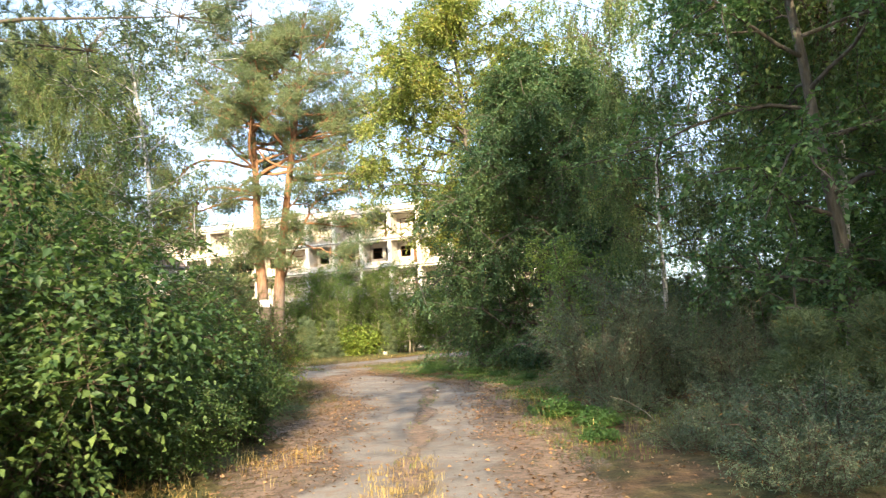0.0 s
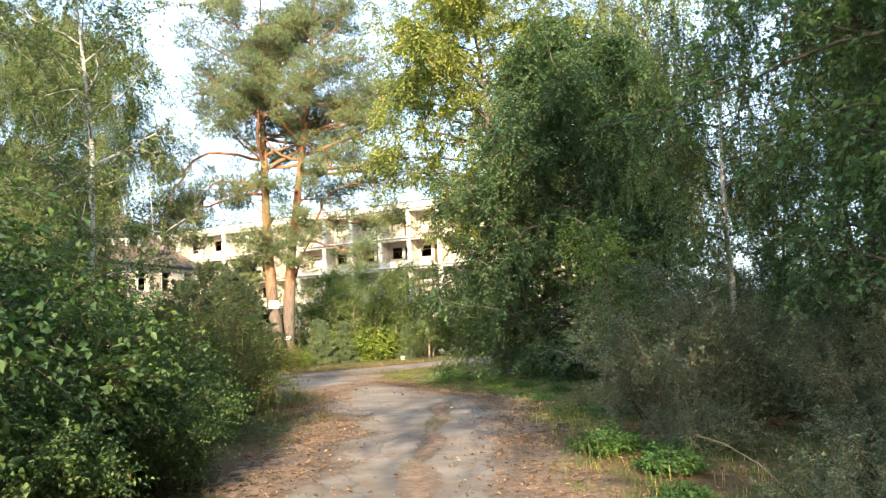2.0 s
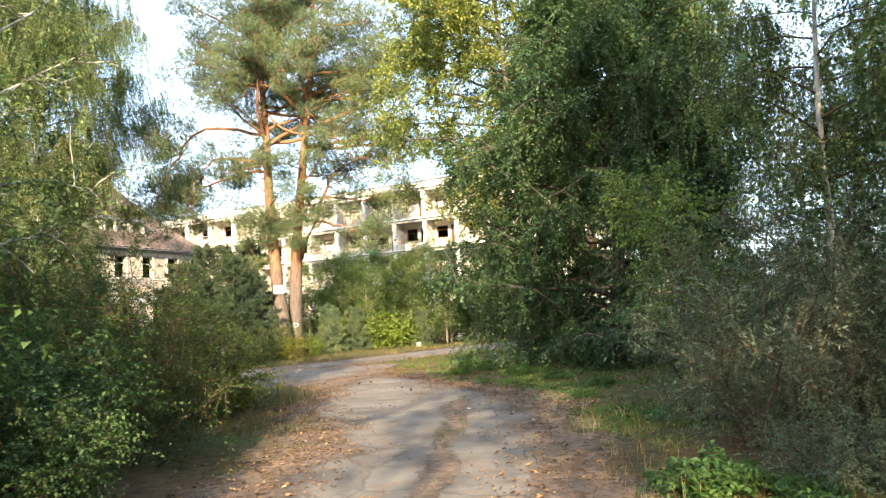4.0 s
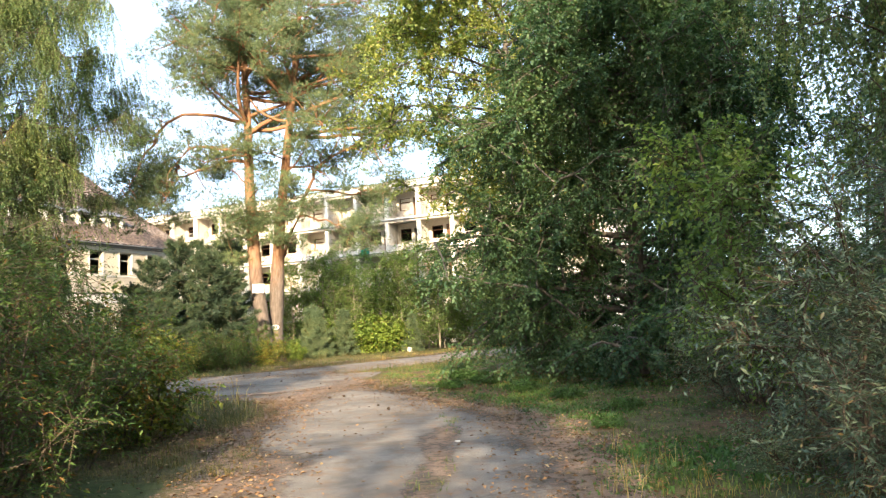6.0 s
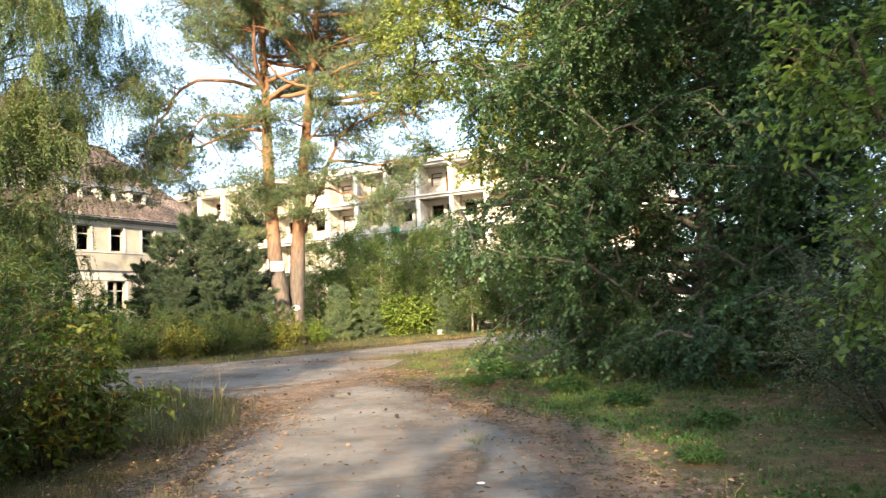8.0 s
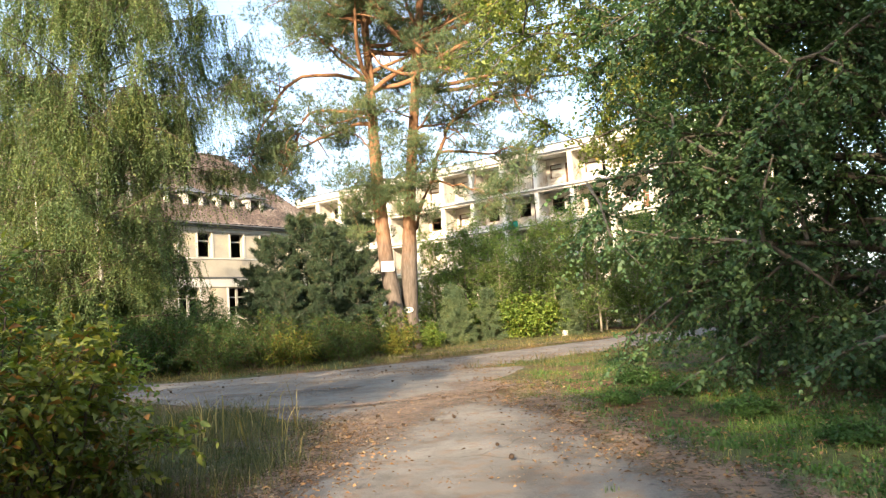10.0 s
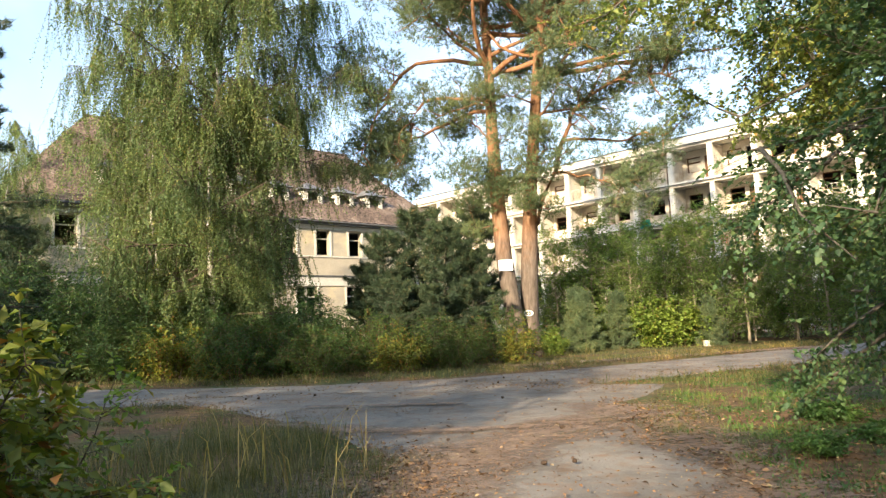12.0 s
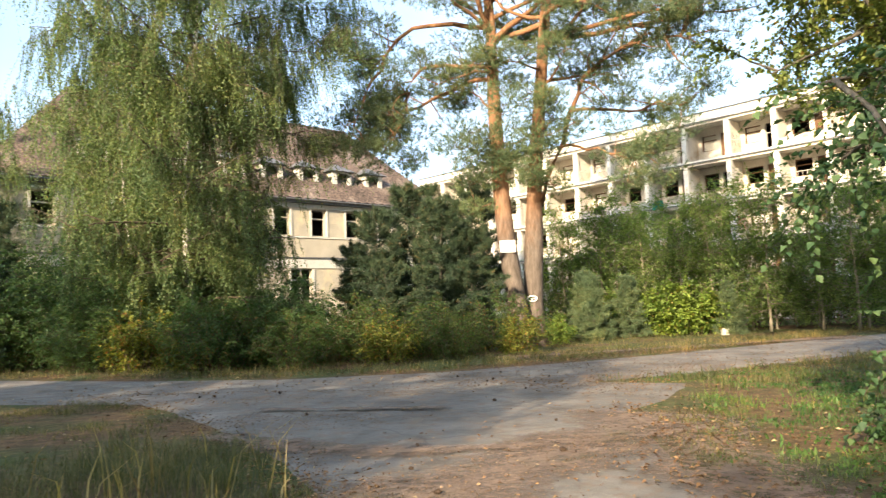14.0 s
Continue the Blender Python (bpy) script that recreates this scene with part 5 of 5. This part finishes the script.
turf("tall_grass", "tall seeding grass at the junction", scatter(420, -8.6, -3.6, 19.5, 25.6, lambda x, y: off_road(x, y, 0.0)), 26, 0.14, 0.5, M_DULLGRASS, 0.003, 0.13, 1.1)
turf("dry_grass", "dry straw-coloured grass beside the track", scatter(300, -4.0, -1.5, 3.5, 9.5, lambda x, y: off_road(x, y, -0.35) * patchy(x, y, 0.8, 5)), 9, 0.08, 0.34, M_HAY, 0.003, 0.08, 0.9)
turf("dry_grass", "dry grass in the middle of the track", scatter(240, -0.9, -0.1, 4.5, 9.5, lambda x, y: patchy(x, y, 0.9, 6) * (1 if y < 8.2 else 0.4)), 12, 0.05, 0.17, M_HAY, 0.003, 0.06, 0.95)
turf("joint_grass", "grass tufts in the middle joint", scatter(150, -0.6, -0.25, 8, 22, lambda x, y: patchy(x, y, 0.6, 2) ** 2), 8, 0.04, 0.13, M_GRASS, 0.004, 0.03)
turf("dry_grass", "dry grass at the foot of the bushes", scatter(160, 1.0, 3.0, 9, 17, lambda x, y: off_road(x, y, 0.0) * patchy(x, y, 0.9, 9) ** 2), 9, 0.08, 0.36, M_HAY, 0.003, 0.07, 0.9)
turf("far_grass", "sunlit dry grass beyond the road", scatter(1500, -9.5, 4, 38, 52, lambda x, y: off_road(x, y, 0.0) * patchy(x, y, 0.6, 11) * (1.0 if cross_distance(x, y) < 5.5 else 0.35)), 16, 0.08, 0.26, M_DULLGRASS, 0.0045, 0.12, 1.1)
turf("far_grass", "green grass beyond the road", scatter(3600, -34, 0, 32, 50, lambda x, y: off_road(x, y, 0.0) * (1.0 if cross_distance(x, y) < 5.0 else 0.3)), 16, 0.10, 0.36, M_DULLGRASS, 0.005, 0.14, 1.1)
turf("far_hay", "dry yellow grass in front of the shrubs", scatter(900, -10.5, 3, 41, 52, lambda x, y: off_road(x, y, 0.1) * (0.9 if cross_distance(x, y) < 4.6 else 0.0) * patchy(x, y, 0.7, 17)), 12, 0.1, 0.34, M_HAY, 0.005, 0.12, 1.0)
turf("seed_heads", "bleached seeding stalks of tall grass", scatter(60, -7.4, -3.8, 21.0, 25.0, lambda x, y: off_road(x, y, 0.1)), 2, 0.6, 0.85, M_HAY, 0.007, 0.05, 0.8)


def fallen(name, label, places, size, mat):
    """Fallen leaves that lie or curl on the ground."""
    n = len(places)
    b = np.concatenate([places, np.zeros((n, 1))], 1)
    b[:, 2] = np.array([0.058 if on_road(x, y, -0.05) else 0.05 for x, y in places]) + g_rng.uniform(0, 0.012, n)
    az = g_rng.uniform(0, 2 * np.pi, n)
    d = unit(np.stack([np.cos(az), np.sin(az), g_rng.normal(0, 0.15, n)], 1))
    nn = unit(np.array([0, 0, 1.0]) + g_rng.normal(0, 0.3, (n, 3)))
    ln = size * g_rng.uniform(0.5, 1.3, n)
    v, f = leaf_blades(b, d, nn, ln, ln * 0.55, 0.3)
    return tagged(new(name, mesh_of(name, v, f, mat)), label, "leaves", kind="stuff")


def edge_chance(x, y):
    if y > 31:
        return 0.25 if cross_distance(x, y) < 4.5 else 0.05
    a, b = walked_left(y), walked_right(y)
    d = min(abs(x - a - 0.2), abs(x - b + 0.2))
    return max(0.05 if a < x < b else 0.28, 1.0 * math.exp(-(d / 0.7) ** 2)) * (0.4 + 0.6 * patchy(x, y, 0.8, 4))


fallen("leaf_litter", "dry brown fallen leaves beside and on the track", scatter(52000, -5.5, 5.0, 3, 30, edge_chance), 0.052, M_LITTER)
fallen("leaf_litter", "dry brown fallen leaves at the junction", scatter(26000, -16, 3, 20, 46, edge_chance), 0.055, M_LITTER)

fallen("needle_litter", "reddish needle and leaf crumbs over the junction", scatter(60000, -9, 0, 20.5, 40, lambda x, y: max(0.0, 1.3 * patchy(x, y, 0.35, 14) - 0.45) if on_road(x, y) else 0.12), 0.026, M_LITTER)

fallen("edge_litter", "dry leaf crumbs along the worn asphalt edges", scatter(30000, -15, -2.2, 18, 31, lambda x, y: math.exp(-((x - walked_left(y)) / 0.9) ** 2) + 0.5 * math.exp(-((cross_distance(x, y) - 2.4) / 0.4) ** 2)), 0.036, M_LITTER)
fallen("edge_litter", "brown leaf crumbs along the far road edge", scatter(26000, -22, 2, 30, 50, lambda x, y: math.exp(-((cross_distance(x, y) - 2.7) / 0.7) ** 2) * (1.0 if x > -9 else 0.4) * (1 if y > 32 else 0)), 0.06, M_LITTER)


def cone():
    bm = bmesh.new()
    bmesh.ops.create_icosphere(bm, subdivisions=2, radius=0.024)
    for v in bm.verts:
        v.co.x *= 1.5
        k = 1 + 0.16 * math.sin(v.co.x * 420) + 0.1 * math.sin(math.atan2(v.co.y, v.co.z) * 7)
        v.co.y *= k
        v.co.z *= k
    e = root("pine_cone", "dark fallen pine cone on asphalt", "pine cone", "fallen pine cones")
    part("scales", bm, M_CONE, e)
    return e


first_cone = put(cone(), -3.1, 24.2, 0.06)
cr = random.Random(3)
for i in range(30):
    y = cr.uniform(21, 35)
    x = cr.uniform(-12, -1.5) if y > 26 else cr.uniform(-5, -1.0)
    if on_road(x, y, -0.2):
        again(first_cone, x, y, cr.uniform(0, 360), cr.uniform(0.7, 1.15), z=0.066)

nettle = put(grow_bush("nettle_patch", "low bright green weeds on the verge", 61, 0.42, 0.24, 22, 0.06, 8, 14, 0.16, M_NETTLE, 0.6, category="weeds", group="green weeds", stem_r=0.004), 1.75, 11.9, 0.02)
for x, y, t, s in ((2.15, 10.6, 60, 0.8), (2.35, 11.5, 130, 0.6), (1.9, 9.3, 220, 0.6), (1.6, 22.2, 80, 0.7), (0.9, 24.0, 10, 0.8), (0.2, 26.2, 200, 0.9), (-0.6, 25.4, 300, 0.7), (-0.4, 27.8, 90, 0.9), (1.7, 18.6, 130, 0.5), (2.3, 20.4, 260, 0.6)):
    again(nettle, x, y, t, s, z=0.02)


# ---- small things on the verge ----
def stalk(name, label, points, r, mat, category="stalk"):
    e = root(name, label, category, m=pose(*points[0]))
    p = np.array(points, float) - np.array(points[0])
    v, f = tubes([(p, np.linspace(r, r * 0.35, len(p)))], 6)
    part("stem", mesh_of("stem", v, f, mat, True), mat, e)
    return e


stalk("dead_branch", "bare grey dead branch leaning over scrub", [(2.55, 8.2, 0.02), (2.5, 8.6, 0.22), (2.42, 9.0, 0.38), (2.3, 9.4, 0.48), (2.15, 9.7, 0.52)], 0.006, M_STALK, "branch")
for x, y, hh in ((-2.75, 8.3, 0.62), (-2.55, 8.9, 0.5), (-3.0, 7.7, 0.7)):
    w = stalk("weed_stalk", "thin dry weed stalk with seed head", [(x, y, 0.02), (x + 0.02, y, hh * 0.5), (x - 0.02, y + 0.03, hh)], 0.006, M_STALK)
    bm = bmesh.new()
    bmesh.ops.create_icosphere(bm, subdivisions=1, radius=0.022)
    bmesh.ops.scale(bm, vec=(0.7, 0.7, 2.2), verts=bm.verts)
    bmesh.ops.translate(bm, vec=(-0.02, 0.03, hh - 0.01), verts=bm.verts)
    part("seed_head", bm, M_HAY, w)
scrap = root("paper_scrap", "crumpled pale scrap lying on asphalt", "litter", m=pose(-0.21, 17.9, 0.05, 0, 0, 30))
bm = bmesh.new()
bmesh.ops.create_icosphere(bm, subdivisions=2, radius=0.025)
for q in bm.verts:
    q.co = Vector((q.co.x * 1.5, q.co.y, q.co.z * 0.35)) * (1 + 0.5 * noise.noise(q.co * 40))
part("paper", bm, M_WHITE, scrap)
stone = root("concrete_block", "pale concrete block in the grass", "block", m=pose(-4.0, 50.4, 0.0, 0, 0, 20))
part("block", box(-0.22, -0.15, -0.02, 0.22, 0.15, 0.26, 0.03), M_TRIM, stone)
